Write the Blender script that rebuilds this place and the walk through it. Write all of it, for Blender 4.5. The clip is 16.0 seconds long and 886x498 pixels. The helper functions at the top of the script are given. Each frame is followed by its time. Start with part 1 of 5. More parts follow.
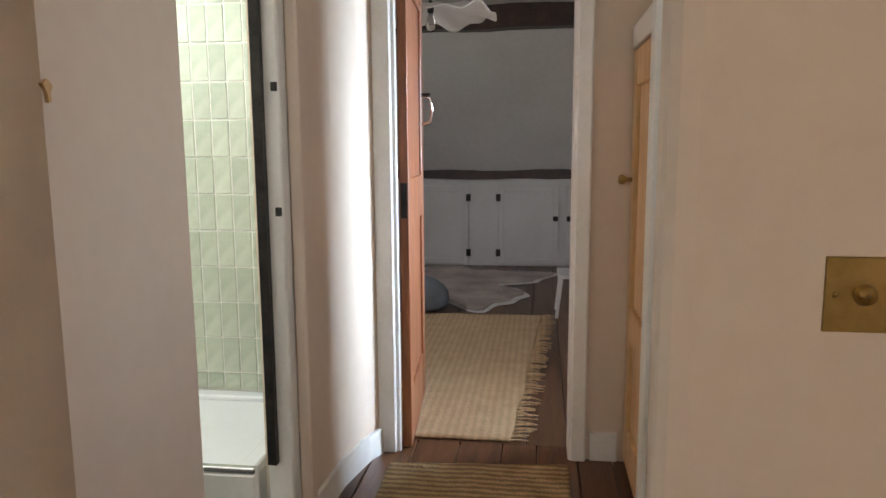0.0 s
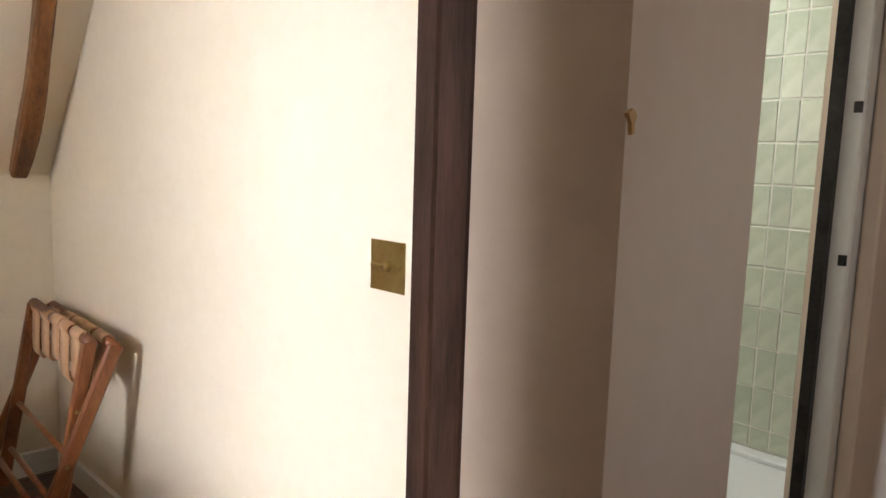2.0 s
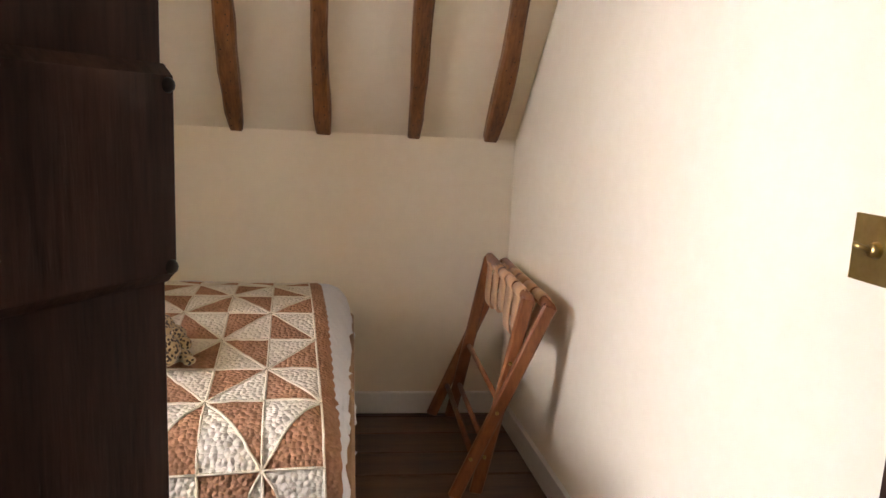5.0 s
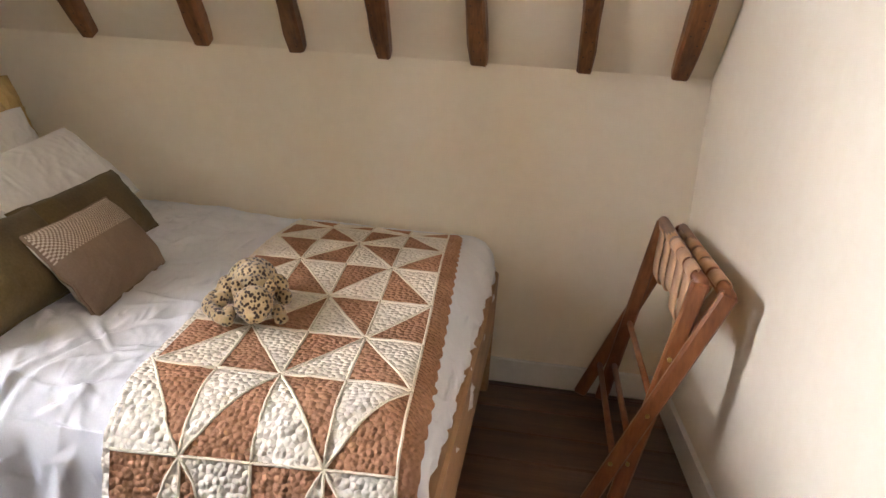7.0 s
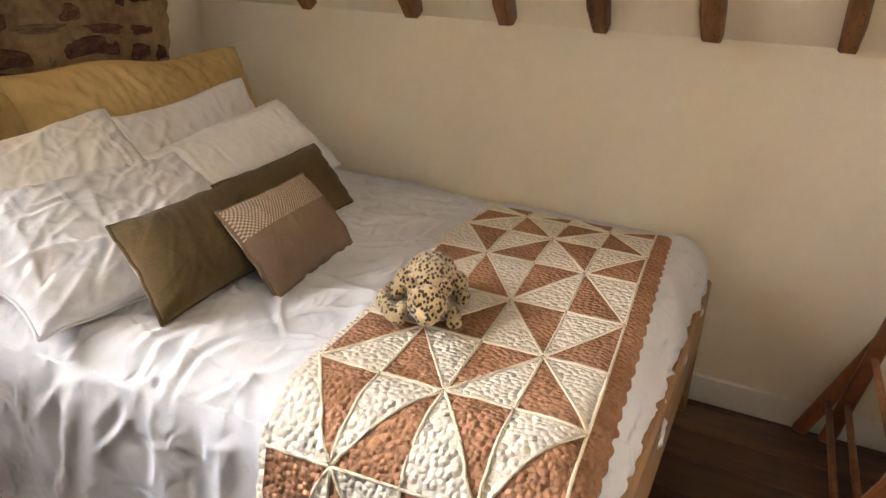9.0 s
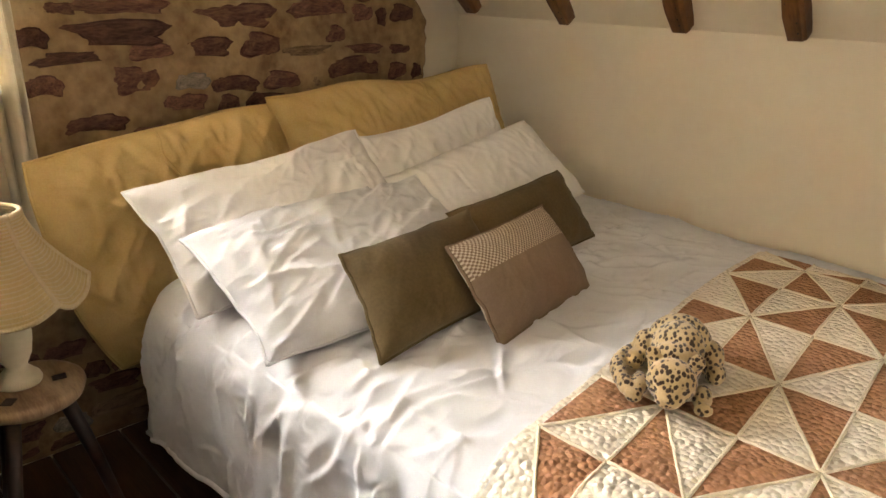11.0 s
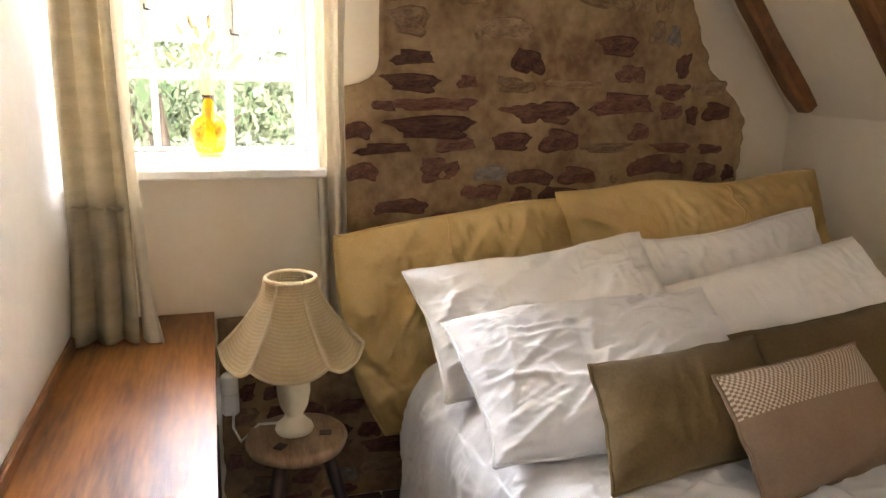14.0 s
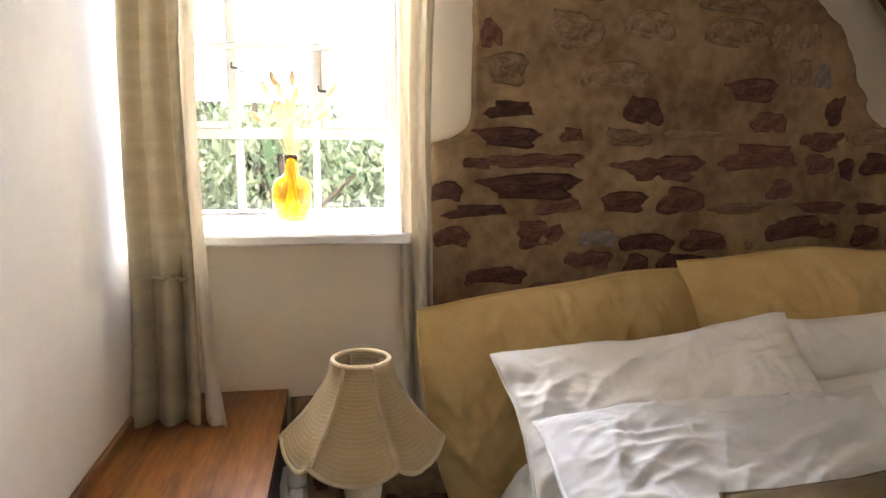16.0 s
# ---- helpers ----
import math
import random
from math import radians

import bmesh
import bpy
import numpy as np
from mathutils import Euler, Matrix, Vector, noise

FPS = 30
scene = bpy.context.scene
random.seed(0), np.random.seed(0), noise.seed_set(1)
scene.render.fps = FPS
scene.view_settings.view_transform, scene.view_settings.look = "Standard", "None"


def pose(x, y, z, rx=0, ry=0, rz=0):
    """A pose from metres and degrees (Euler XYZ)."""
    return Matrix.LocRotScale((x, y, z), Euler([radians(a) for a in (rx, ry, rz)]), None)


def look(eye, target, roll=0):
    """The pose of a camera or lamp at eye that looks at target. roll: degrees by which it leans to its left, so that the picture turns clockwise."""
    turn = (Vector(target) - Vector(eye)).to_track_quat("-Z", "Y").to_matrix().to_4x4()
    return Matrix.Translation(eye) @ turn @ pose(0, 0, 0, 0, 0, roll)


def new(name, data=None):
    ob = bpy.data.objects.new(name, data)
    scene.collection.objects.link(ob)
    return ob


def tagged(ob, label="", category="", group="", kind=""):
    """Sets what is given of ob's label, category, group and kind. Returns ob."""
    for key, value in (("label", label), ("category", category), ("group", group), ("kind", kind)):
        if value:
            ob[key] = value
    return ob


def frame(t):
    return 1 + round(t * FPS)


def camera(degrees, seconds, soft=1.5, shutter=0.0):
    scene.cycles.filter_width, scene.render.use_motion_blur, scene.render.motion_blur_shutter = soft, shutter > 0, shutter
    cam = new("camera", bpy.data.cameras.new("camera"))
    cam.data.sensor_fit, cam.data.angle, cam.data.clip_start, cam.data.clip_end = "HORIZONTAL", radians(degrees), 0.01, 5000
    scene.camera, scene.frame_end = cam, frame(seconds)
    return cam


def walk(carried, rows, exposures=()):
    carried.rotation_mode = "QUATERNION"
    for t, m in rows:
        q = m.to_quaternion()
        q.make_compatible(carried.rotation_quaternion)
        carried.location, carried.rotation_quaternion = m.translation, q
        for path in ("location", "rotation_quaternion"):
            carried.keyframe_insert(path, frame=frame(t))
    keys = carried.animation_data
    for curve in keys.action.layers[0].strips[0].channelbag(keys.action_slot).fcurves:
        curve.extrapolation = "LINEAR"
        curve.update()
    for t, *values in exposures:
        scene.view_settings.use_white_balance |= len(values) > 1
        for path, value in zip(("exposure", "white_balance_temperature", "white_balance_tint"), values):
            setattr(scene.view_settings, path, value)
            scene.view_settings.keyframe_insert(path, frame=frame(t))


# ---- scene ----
cam = camera(64.1, 16.0)
PATH = [
    (0, (-0.938, -2.954, 1.161), (1.023, -2.686, 0.875), -0.4),
    (0.5, (-0.858, -2.894, 1.168), (1.073, -2.465, 0.875), 0.8),
    (1, (-0.836, -2.852, 1.173), (1.018, -2.164, 0.879), 1.3),
    (1.5, (-0.828, -2.807, 1.189), (0.834, -1.732, 0.904), 1.5),
    (2, (-0.801, -2.771, 1.193), (0.561, -1.33, 0.929), 1.8),
    (2.5, (-0.795, -2.753, 1.18), (0.248, -1.067, 0.917), 2.1),
    (3, (-0.773, -2.737, 1.149), (-0.001, -0.914, 0.865), 2.1),
    (3.5, (-0.759, -2.736, 1.133), (-0.171, -0.849, 0.828), 2.0),
    (4, (-0.748, -2.735, 1.137), (-0.282, -0.814, 0.829), 2.1),
    (6.5, (-0.613, -2.368, 1.116), (-0.709, -0.43, 0.631), 3.9),
    (7, (-0.573, -2.309, 1.115), (-0.831, -0.402, 0.572), 4.0),
    (7.5, (-0.55, -2.268, 1.115), (-0.965, -0.403, 0.523), 3.8),
    (8, (-0.555, -2.212, 1.122), (-1.117, -0.396, 0.5), 3.8),
    (10.5, (-0.666, -2.034, 1.157), (-1.833, -0.567, 0.459), 2.7),
    (11, (-0.682, -1.987, 1.164), (-2.017, -0.666, 0.477), 2.0),
    (11.5, (-0.675, -1.944, 1.173), (-2.176, -0.797, 0.517), 2.0),
    (12, (-0.676, -1.915, 1.185), (-2.305, -0.934, 0.567), 2.0),
    (12.5, (-0.672, -1.897, 1.185), (-2.383, -1.036, 0.608), 2.3),
    (13, (-0.674, -1.885, 1.181), (-2.441, -1.118, 0.642), 2.2),
    (13.5, (-0.676, -1.873, 1.178), (-2.485, -1.187, 0.67), 2.0),
    (14, (-0.679, -1.852, 1.177), (-2.528, -1.258, 0.7), 1.5),
    (14.5, (-0.697, -1.828, 1.171), (-2.582, -1.333, 0.724), 0.9),
    (15, (-0.756, -1.799, 1.161), (-2.667, -1.393, 0.731), 0.6),
    (15.5, (-0.827, -1.767, 1.168), (-2.759, -1.429, 0.774), 0.4),
    (16, (-0.88, -1.743, 1.169), (-2.834, -1.469, 0.841), 0.2),
]

EXPOSURES = [(0.0, 2.05, 6500, 10), (1.5, 1.42, 6700, 11), (3.5, 1.30, 7100, 18), (7.0, 1.55, 6500, 14), (8.5, 1.67, 6700, 13), (10.5, 1.75, 7500, 10), (12.5, 1.78, 7600, 10), (13.5, 1.73, 7000, 11), (14.5, 1.60, 6550, 13), (16.0, 1.33, 6400, 13)]
walk(cam, [(r[0], look(*r[1:])) for r in PATH], EXPOSURES)

# ---- light ----
world = bpy.data.worlds.new("daylight")
scene.world = world
world.use_nodes = True
wn = world.node_tree.nodes
sky = wn.new("ShaderNodeTexSky")
sky.sky_type, sky.sun_disc = "NISHITA", False
sky.sun_elevation, sky.sun_rotation = radians(43), radians(90)
wn["Background"].inputs[1].default_value = 0.15
world.node_tree.links.new(sky.outputs[0], wn["Background"].inputs[0])


def window_or_fill_lamp(eye, target, width, height, watts, colour=(0.9, 0.95, 1.0), spread=180):
    data = bpy.data.lights.new("window_or_fill_light", "AREA")
    data.shape, data.size, data.size_y = "RECTANGLE", width, height
    data.energy, data.color, data.spread = watts, colour, radians(spread)
    ob = new("window_or_fill_light", data)
    ob.matrix_world = look(eye, target)


sun_data = bpy.data.lights.new("sun", "SUN")
sun_data.energy, sun_data.angle, sun_data.color = 5.0, radians(3), (1.0, 0.95, 0.88)
sun = new("sun", sun_data)
sun.matrix_world = look((13, 0, 12), (0, 0, 0))
# daylight outside the bedroom window and in two far bedroom windows out of view; landing, passage and shower lamps are
# added
window_or_fill_lamp((-3.75, -2.50, 1.95), (-2.0, -1.35, 1.10), 2.6, 1.4, 520, (0.87, 0.905, 1.0))
# added fill behind the camera, brightens the hall walls
window_or_fill_lamp((-2.44, -2.80, 1.35), (0.0, -3.15, 1.0), 0.6, 0.8, 3.3, (1.0, 0.93, 0.86))
# added fill in an unseen passage opening, lifts the opposite wall
window_or_fill_lamp((0.25, -3.30, 1.32), (1.0, -2.3, 0.9), 0.2, 0.75, 0.8, (0.80, 0.88, 1.0))
window_or_fill_lamp((3.2, -0.62, 1.4), (3.2, -3, 0.5), 0.9, 0.9, 4, (0.96, 0.94, 0.96))
window_or_fill_lamp((2.55, -5.03, 1.40), (1.50, -2.35, 0.9), 0.8, 0.9, 9, (0.66, 0.81, 1.0), 55)
# added lamp over the shower to brighten the tiles
window_or_fill_lamp((1.1, -1.5, 2.05), (1.15, -1.55, 0.0), 0.5, 0.5, 3.0, (0.9, 0.96, 1.0))


# ---- materials ----
def surface(name, a, b, rough=0.6, scale=4.0, fine=60.0, bump=0.15, depth=0.004, metal=0.0, vary=0.0, stretch=(1, 1, 1), spec=0.5, sheen=0.0):
    """Two colours mixed by a broad and a fine noise, with fine relief. stretch: grain direction. vary: brightness change from piece to piece."""
    m = bpy.data.materials.new(name)
    m.use_nodes = True
    n, l = m.node_tree.nodes, m.node_tree.links
    p = n["Principled BSDF"]
    tc, mp = n.new("ShaderNodeTexCoord"), n.new("ShaderNodeMapping")
    mp.inputs["Scale"].default_value = stretch
    l.new(tc.outputs["Object"], mp.inputs[0])
    big, small = n.new("ShaderNodeTexNoise"), n.new("ShaderNodeTexNoise")
    for node, sc in ((big, scale), (small, fine)):
        node.inputs["Scale"].default_value, node.inputs["Detail"].default_value = sc, 5
        l.new(mp.outputs[0], node.inputs["Vector"])
    add = n.new("ShaderNodeMix")
    add.data_type = "FLOAT"
    add.inputs[0].default_value = 0.35
    l.new(big.outputs["Fac"], add.inputs[2]), l.new(small.outputs["Fac"], add.inputs[3])
    ramp = n.new("ShaderNodeValToRGB")
    ramp.color_ramp.elements[0].position, ramp.color_ramp.elements[1].position = 0.36, 0.64
    ramp.color_ramp.elements[0].color, ramp.color_ramp.elements[1].color = (*a, 1), (*b, 1)
    l.new(add.outputs[0], ramp.inputs[0])
    colour = ramp.outputs[0]
    if vary:
        info, hsv, rng = n.new("ShaderNodeObjectInfo"), n.new("ShaderNodeHueSaturation"), n.new("ShaderNodeMapRange")
        rng.inputs[3].default_value, rng.inputs[4].default_value = 1 - vary, 1 + vary
        l.new(info.outputs["Random"], rng.inputs[0]), l.new(rng.outputs[0], hsv.inputs["Value"])
        l.new(colour, hsv.inputs["Color"])
        colour = hsv.outputs[0]
    l.new(colour, p.inputs["Base Color"])
    bp = n.new("ShaderNodeBump")
    bp.inputs["Strength"].default_value, bp.inputs["Distance"].default_value = bump, depth
    l.new(add.outputs[0], bp.inputs["Height"]), l.new(bp.outputs[0], p.inputs["Normal"])
    p.inputs["Roughness"].default_value, p.inputs["Metallic"].default_value = rough, metal
    p.inputs["Specular IOR Level"].default_value = spec
    p.inputs["Sheen Weight"].default_value = sheen
    return m


def knit(name, a, b, size, strength=0.9, depth=0.004, vary=0.0):
    """Crochet or coarse weave: cells with dark holes between."""
    m = surface(name, a, b, 0.95, 12, 150, 0.3, 0.002, vary=vary, spec=0.15)
    n, l = m.node_tree.nodes, m.node_tree.links
    vo, tc, bp = n.new("ShaderNodeTexVoronoi"), n.new("ShaderNodeTexCoord"), n.new("ShaderNodeBump")
    vo.inputs["Scale"].default_value = 1 / size
    vo.inputs["Randomness"].default_value = 0.75
    l.new(tc.outputs["Object"], vo.inputs["Vector"])
    bp.invert = True
    bp.inputs["Strength"].default_value, bp.inputs["Distance"].default_value = strength, depth
    l.new(vo.outputs["Distance"], bp.inputs["Height"])
    p = n["Principled BSDF"]
    l.new(p.inputs["Normal"].links[0].from_socket, bp.inputs["Normal"])
    l.new(bp.outputs[0], p.inputs["Normal"])
    return m


def glassy(name, colour, rough=0.0, ior=1.45):
    m = bpy.data.materials.new(name)
    m.use_nodes = True
    p = m.node_tree.nodes["Principled BSDF"]
    p.inputs["Base Color"].default_value = (*colour, 1)
    p.inputs["Transmission Weight"].default_value, p.inputs["Roughness"].default_value, p.inputs["IOR"].default_value = 1, rough, ior
    return m


def translucent(m, share):
    n, l = m.node_tree.nodes, m.node_tree.links
    p, out = n["Principled BSDF"], n["Material Output"]
    tr, mx = n.new("ShaderNodeBsdfTranslucent"), n.new("ShaderNodeMixShader")
    l.new(p.inputs["Base Color"].links[0].from_socket, tr.inputs["Color"])
    mx.inputs[0].default_value = share
    l.new(p.outputs[0], mx.inputs[1]), l.new(tr.outputs[0], mx.inputs[2]), l.new(mx.outputs[0], out.inputs["Surface"])
    return m


def wrinkled(m, scale, depth, strength=0.6, stretch=(1, 1, 1)):
    """Sharp soft-cloth creases on top of the weave."""
    n, l = m.node_tree.nodes, m.node_tree.links
    p = n["Principled BSDF"]
    tc, mp, rg, bp = n.new("ShaderNodeTexCoord"), n.new("ShaderNodeMapping"), n.new("ShaderNodeTexNoise"), n.new("ShaderNodeBump")
    mp.inputs["Scale"].default_value = stretch
    mp.inputs["Rotation"].default_value = (0.4, 0.3, 0.6)
    rg.noise_type = "RIDGED_MULTIFRACTAL"
    rg.inputs["Scale"].default_value, rg.inputs["Detail"].default_value, rg.inputs["Distortion"].default_value = scale, 3, 0.8
    l.new(tc.outputs["Object"], mp.inputs[0]), l.new(mp.outputs[0], rg.inputs["Vector"])
    bp.inputs["Strength"].default_value, bp.inputs["Distance"].default_value = strength, depth
    l.new(rg.outputs["Fac"], bp.inputs["Height"])
    l.new(p.inputs["Normal"].links[0].from_socket, bp.inputs["Normal"])
    l.new(bp.outputs[0], p.inputs["Normal"])
    return m


CREAM = surface("cream_limewash", (0.800, 0.705, 0.550), (0.840, 0.755, 0.610), 0.85, 1.1, 22, 0.14, 0.005, spec=0.2)
CHALK = surface("chalk_white_limewash", (0.76, 0.735, 0.690), (0.82, 0.80, 0.76), 0.85, 1.3, 24, 0.16, 0.005, spec=0.2)
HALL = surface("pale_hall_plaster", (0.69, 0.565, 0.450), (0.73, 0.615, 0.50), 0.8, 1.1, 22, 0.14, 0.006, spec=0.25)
WHITE = surface("white_gloss_paint", (0.76, 0.74, 0.68), (0.84, 0.82, 0.77), 0.35, 5, 60, 0.12, 0.002)
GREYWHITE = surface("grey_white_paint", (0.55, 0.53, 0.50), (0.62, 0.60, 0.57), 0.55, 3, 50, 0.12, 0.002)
# white frame paint darkened: the bars' backlit shade is put into the colour
SHADED_FRAME = surface("white_paint_shaded_grey", (0.30, 0.29, 0.27), (0.38, 0.37, 0.35), 0.5, 6, 60, 0.15, 0.002)
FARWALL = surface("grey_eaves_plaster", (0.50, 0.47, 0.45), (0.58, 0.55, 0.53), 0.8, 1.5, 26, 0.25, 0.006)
BOARD = surface("dark_stained_floorboard", (0.052, 0.021, 0.009), (0.155, 0.068, 0.028), 0.34, 3, 26, 0.35, 0.003, vary=0.3, stretch=(0.5, 7, 7))
DARKWOOD = surface("dark_stained_oak", (0.020, 0.009, 0.006), (0.066, 0.029, 0.018), 0.6, 4, 40, 0.4, 0.003, stretch=(6, 6, 0.6), spec=0.2)
RAFTER = surface("old_brown_rafter", (0.080, 0.028, 0.009), (0.24, 0.100, 0.032), 0.5, 5, 30, 0.6, 0.006, vary=0.15, stretch=(5, 1, 1))
BOXWOOD = surface("polished_mahogany_board", (0.085, 0.026, 0.006), (0.32, 0.130, 0.034), 0.42, 2.5, 18, 0.30, 0.003, stretch=(0.8, 7, 7), spec=0.25)
REDDOOR = surface("reddish_door_wood", (0.16, 0.050, 0.020), (0.34, 0.13, 0.058), 0.35, 3, 20, 0.15, 0.002, stretch=(6, 6, 0.6))
PINE = surface("waxed_pine", (0.52, 0.30, 0.12), (0.68, 0.44, 0.21), 0.4, 3, 20, 0.12, 0.002, stretch=(6, 6, 0.7))
TEAK = surface("teak_rack_wood", (0.16, 0.050, 0.016), (0.31, 0.115, 0.040), 0.38, 5, 30, 0.2, 0.002, vary=0.15, stretch=(4, 4, 0.8))
STOOLTOP = surface("worn_pale_elm", (0.22, 0.13, 0.075), (0.42, 0.29, 0.18), 0.6, 9, 50, 0.5, 0.004, stretch=(1, 5, 1))
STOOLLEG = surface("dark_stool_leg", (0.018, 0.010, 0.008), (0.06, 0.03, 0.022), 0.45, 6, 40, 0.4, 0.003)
BEDWOOD = surface("brown_bed_frame", (0.20, 0.10, 0.04), (0.33, 0.18, 0.08), 0.5, 4, 30, 0.2, 0.002, stretch=(6, 1, 6))
LINEN = surface("white_bed_linen", (0.64, 0.64, 0.66), (0.71, 0.71, 0.73), 0.85, 6, 260, 0.25, 0.0015, spec=0.2, sheen=0.1)
PILLOWCASE = surface("white_cotton_pillowcase", (0.73, 0.71, 0.69), (0.80, 0.78, 0.76), 0.85, 6, 260, 0.25, 0.0015, spec=0.2, sheen=0.1)
MUSTARD = surface("mustard_linen", (0.48, 0.325, 0.135), (0.58, 0.415, 0.190), 0.9, 7, 220, 0.35, 0.0015, spec=0.15)
VELVET = surface("olive_brown_velvet", (0.090, 0.062, 0.026), (0.14, 0.098, 0.045), 0.85, 7, 160, 0.4, 0.002, spec=0.1, sheen=0.08)
GREYCLOTH = surface("taupe_cotton", (0.19, 0.13, 0.085), (0.25, 0.175, 0.12), 0.9, 8, 220, 0.4, 0.0015, spec=0.15)
PIPING = surface("pale_cushion_edge", (0.60, 0.52, 0.42), (0.70, 0.62, 0.52), 0.9, 8, 200, 0.3, 0.0015)
CURTAIN = surface("unbleached_linen_curtain", (0.60, 0.54, 0.43), (0.70, 0.64, 0.53), 0.9, 9, 160, 0.5, 0.002, stretch=(1, 1, 0.25), spec=0.1)
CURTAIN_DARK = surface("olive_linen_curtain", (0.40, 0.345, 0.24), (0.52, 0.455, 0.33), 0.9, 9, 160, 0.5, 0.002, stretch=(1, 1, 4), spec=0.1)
BROWN_KNIT = knit("toffee_crochet", (0.31, 0.150, 0.080), (0.45, 0.24, 0.14), 0.0105, 1.0, 0.008)
CREAM_KNIT = knit("cream_crochet", (0.68, 0.60, 0.49), (0.80, 0.73, 0.62), 0.0115, 1.0, 0.008)
CORD = knit("cream_cord", (0.66, 0.57, 0.42), (0.76, 0.69, 0.55), 0.005, 0.8, 0.002)
SHADECORD = knit("tan_shade_cord", (0.64, 0.51, 0.32), (0.74, 0.62, 0.43), 0.005, 0.8, 0.002)
ROPE = knit("woven_rope_shade", (0.60, 0.455, 0.24), (0.70, 0.55, 0.32), 0.004, 0.5, 0.0015)
wrinkled(LINEN, 16.0, 0.008, 0.8, (1.6, 0.7, 1.3)), wrinkled(PILLOWCASE, 11.0, 0.008, 0.8, (0.8, 1.4, 1)), wrinkled(MUSTARD, 10.0, 0.012, 0.8, (1, 0.8, 1.4))
translucent(CURTAIN, 0.4), translucent(CURTAIN_DARK, 0.35), translucent(ROPE, 0.45), translucent(SHADECORD, 0.3)
LAMPBASE = surface("cream_painted_wood", (0.66, 0.57, 0.40), (0.76, 0.68, 0.51), 0.4, 10, 70, 0.2, 0.002)
BRASS = surface("aged_brass", (0.36, 0.25, 0.085), (0.48, 0.35, 0.14), 0.34, 12, 90, 0.1, 0.001, metal=1.0)
IRON = surface("blackened_iron", (0.02, 0.018, 0.016), (0.05, 0.045, 0.04), 0.45, 15, 90, 0.3, 0.002, metal=0.7)
CHROME = surface("chrome", (0.72, 0.72, 0.72), (0.8, 0.8, 0.8), 0.12, 10, 60, 0.02, 0.001, metal=1.0)
LEATHER = surface("tan_leather_strap", (0.58, 0.33, 0.18), (0.68, 0.42, 0.25), 0.5, 14, 120, 0.25, 0.001)
PLASTIC = surface("white_plastic", (0.78, 0.77, 0.74), (0.82, 0.81, 0.78), 0.3, 10, 60, 0.02, 0.001)
MORTAR = surface("tan_lime_mortar", (0.165, 0.100, 0.055), (0.35, 0.245, 0.135), 0.95, 6, 40, 0.9, 0.012, spec=0.1)
STONE_RED = surface("dark_red_stone", (0.050, 0.020, 0.019), (0.175, 0.088, 0.058), 0.85, 2.6, 11, 0.8, 0.006, vary=0.35, spec=0.15)
STONE_TAN = surface("tan_rubble_stone", (0.115, 0.068, 0.042), (0.30, 0.205, 0.120), 0.9, 2.6, 11, 0.8, 0.006, vary=0.25, spec=0.15)
STONE_GREY = surface("grey_rubble_stone", (0.10, 0.085, 0.070), (0.24, 0.20, 0.165), 0.9, 2.6, 11, 0.6, 0.006, vary=0.2, spec=0.15)
TILE = surface("pale_green_glazed_tile", (0.45, 0.50, 0.37), (0.58, 0.62, 0.49), 0.12, 6, 25, 0.12, 0.003, vary=0.08)
GROUT = surface("pale_grout", (0.68, 0.68, 0.58), (0.74, 0.74, 0.65), 0.8, 12, 60, 0.2, 0.002)
ENAMEL = surface("white_enamel", (0.78, 0.80, 0.78), (0.82, 0.84, 0.82), 0.15, 4, 40, 0.02, 0.001)
JUTE = knit("woven_jute", (0.42, 0.285, 0.155), (0.50, 0.355, 0.205), 0.012, 0.7, 0.004)
def striped(m, period, axis, dark):
    """Darker rows across a woven rug."""
    n, l = m.node_tree.nodes, m.node_tree.links
    p = n["Principled BSDF"]
    tc, wv, rp, mx = n.new("ShaderNodeTexCoord"), n.new("ShaderNodeTexWave"), n.new("ShaderNodeValToRGB"), n.new("ShaderNodeMix")
    wv.bands_direction = axis
    wv.inputs["Scale"].default_value, wv.inputs["Distortion"].default_value, wv.inputs["Detail Scale"].default_value = 0.314 / period, 1.6, 3.0
    rp.color_ramp.elements[0].position, rp.color_ramp.elements[1].position = 0.25, 0.75
    rp.color_ramp.elements[0].color, rp.color_ramp.elements[1].color = (dark, dark, dark, 1), (1, 1, 1, 1)
    l.new(tc.outputs["Object"], wv.inputs["Vector"]), l.new(wv.outputs["Fac"], rp.inputs[0])
    mx.data_type, mx.blend_type = "RGBA", "MULTIPLY"
    mx.inputs[0].default_value = 1.0
    l.new(p.inputs["Base Color"].links[0].from_socket, mx.inputs[6]), l.new(rp.outputs[0], mx.inputs[7])
    l.new(mx.outputs[2], p.inputs["Base Color"])
    return m


JUTE_DARK = knit("striped_jute", (0.33, 0.22, 0.11), (0.52, 0.37, 0.20), 0.014, 0.9, 0.005)
striped(JUTE, 0.035, "Y", 0.86), striped(JUTE_DARK, 0.034, "X", 0.55)
HIDE = surface("brown_cowhide", (0.12, 0.07, 0.045), (0.36, 0.27, 0.20), 0.8, 3.5, 60, 0.25, 0.002, sheen=0.3)
HIDE_PALE = surface("white_cowhide", (0.42, 0.39, 0.35), (0.60, 0.57, 0.53), 0.8, 6, 60, 0.25, 0.002, sheen=0.3)
PORCELAIN = surface("white_ceramic", (0.72, 0.69, 0.64), (0.78, 0.75, 0.70), 0.45, 6, 40, 0.1, 0.001)
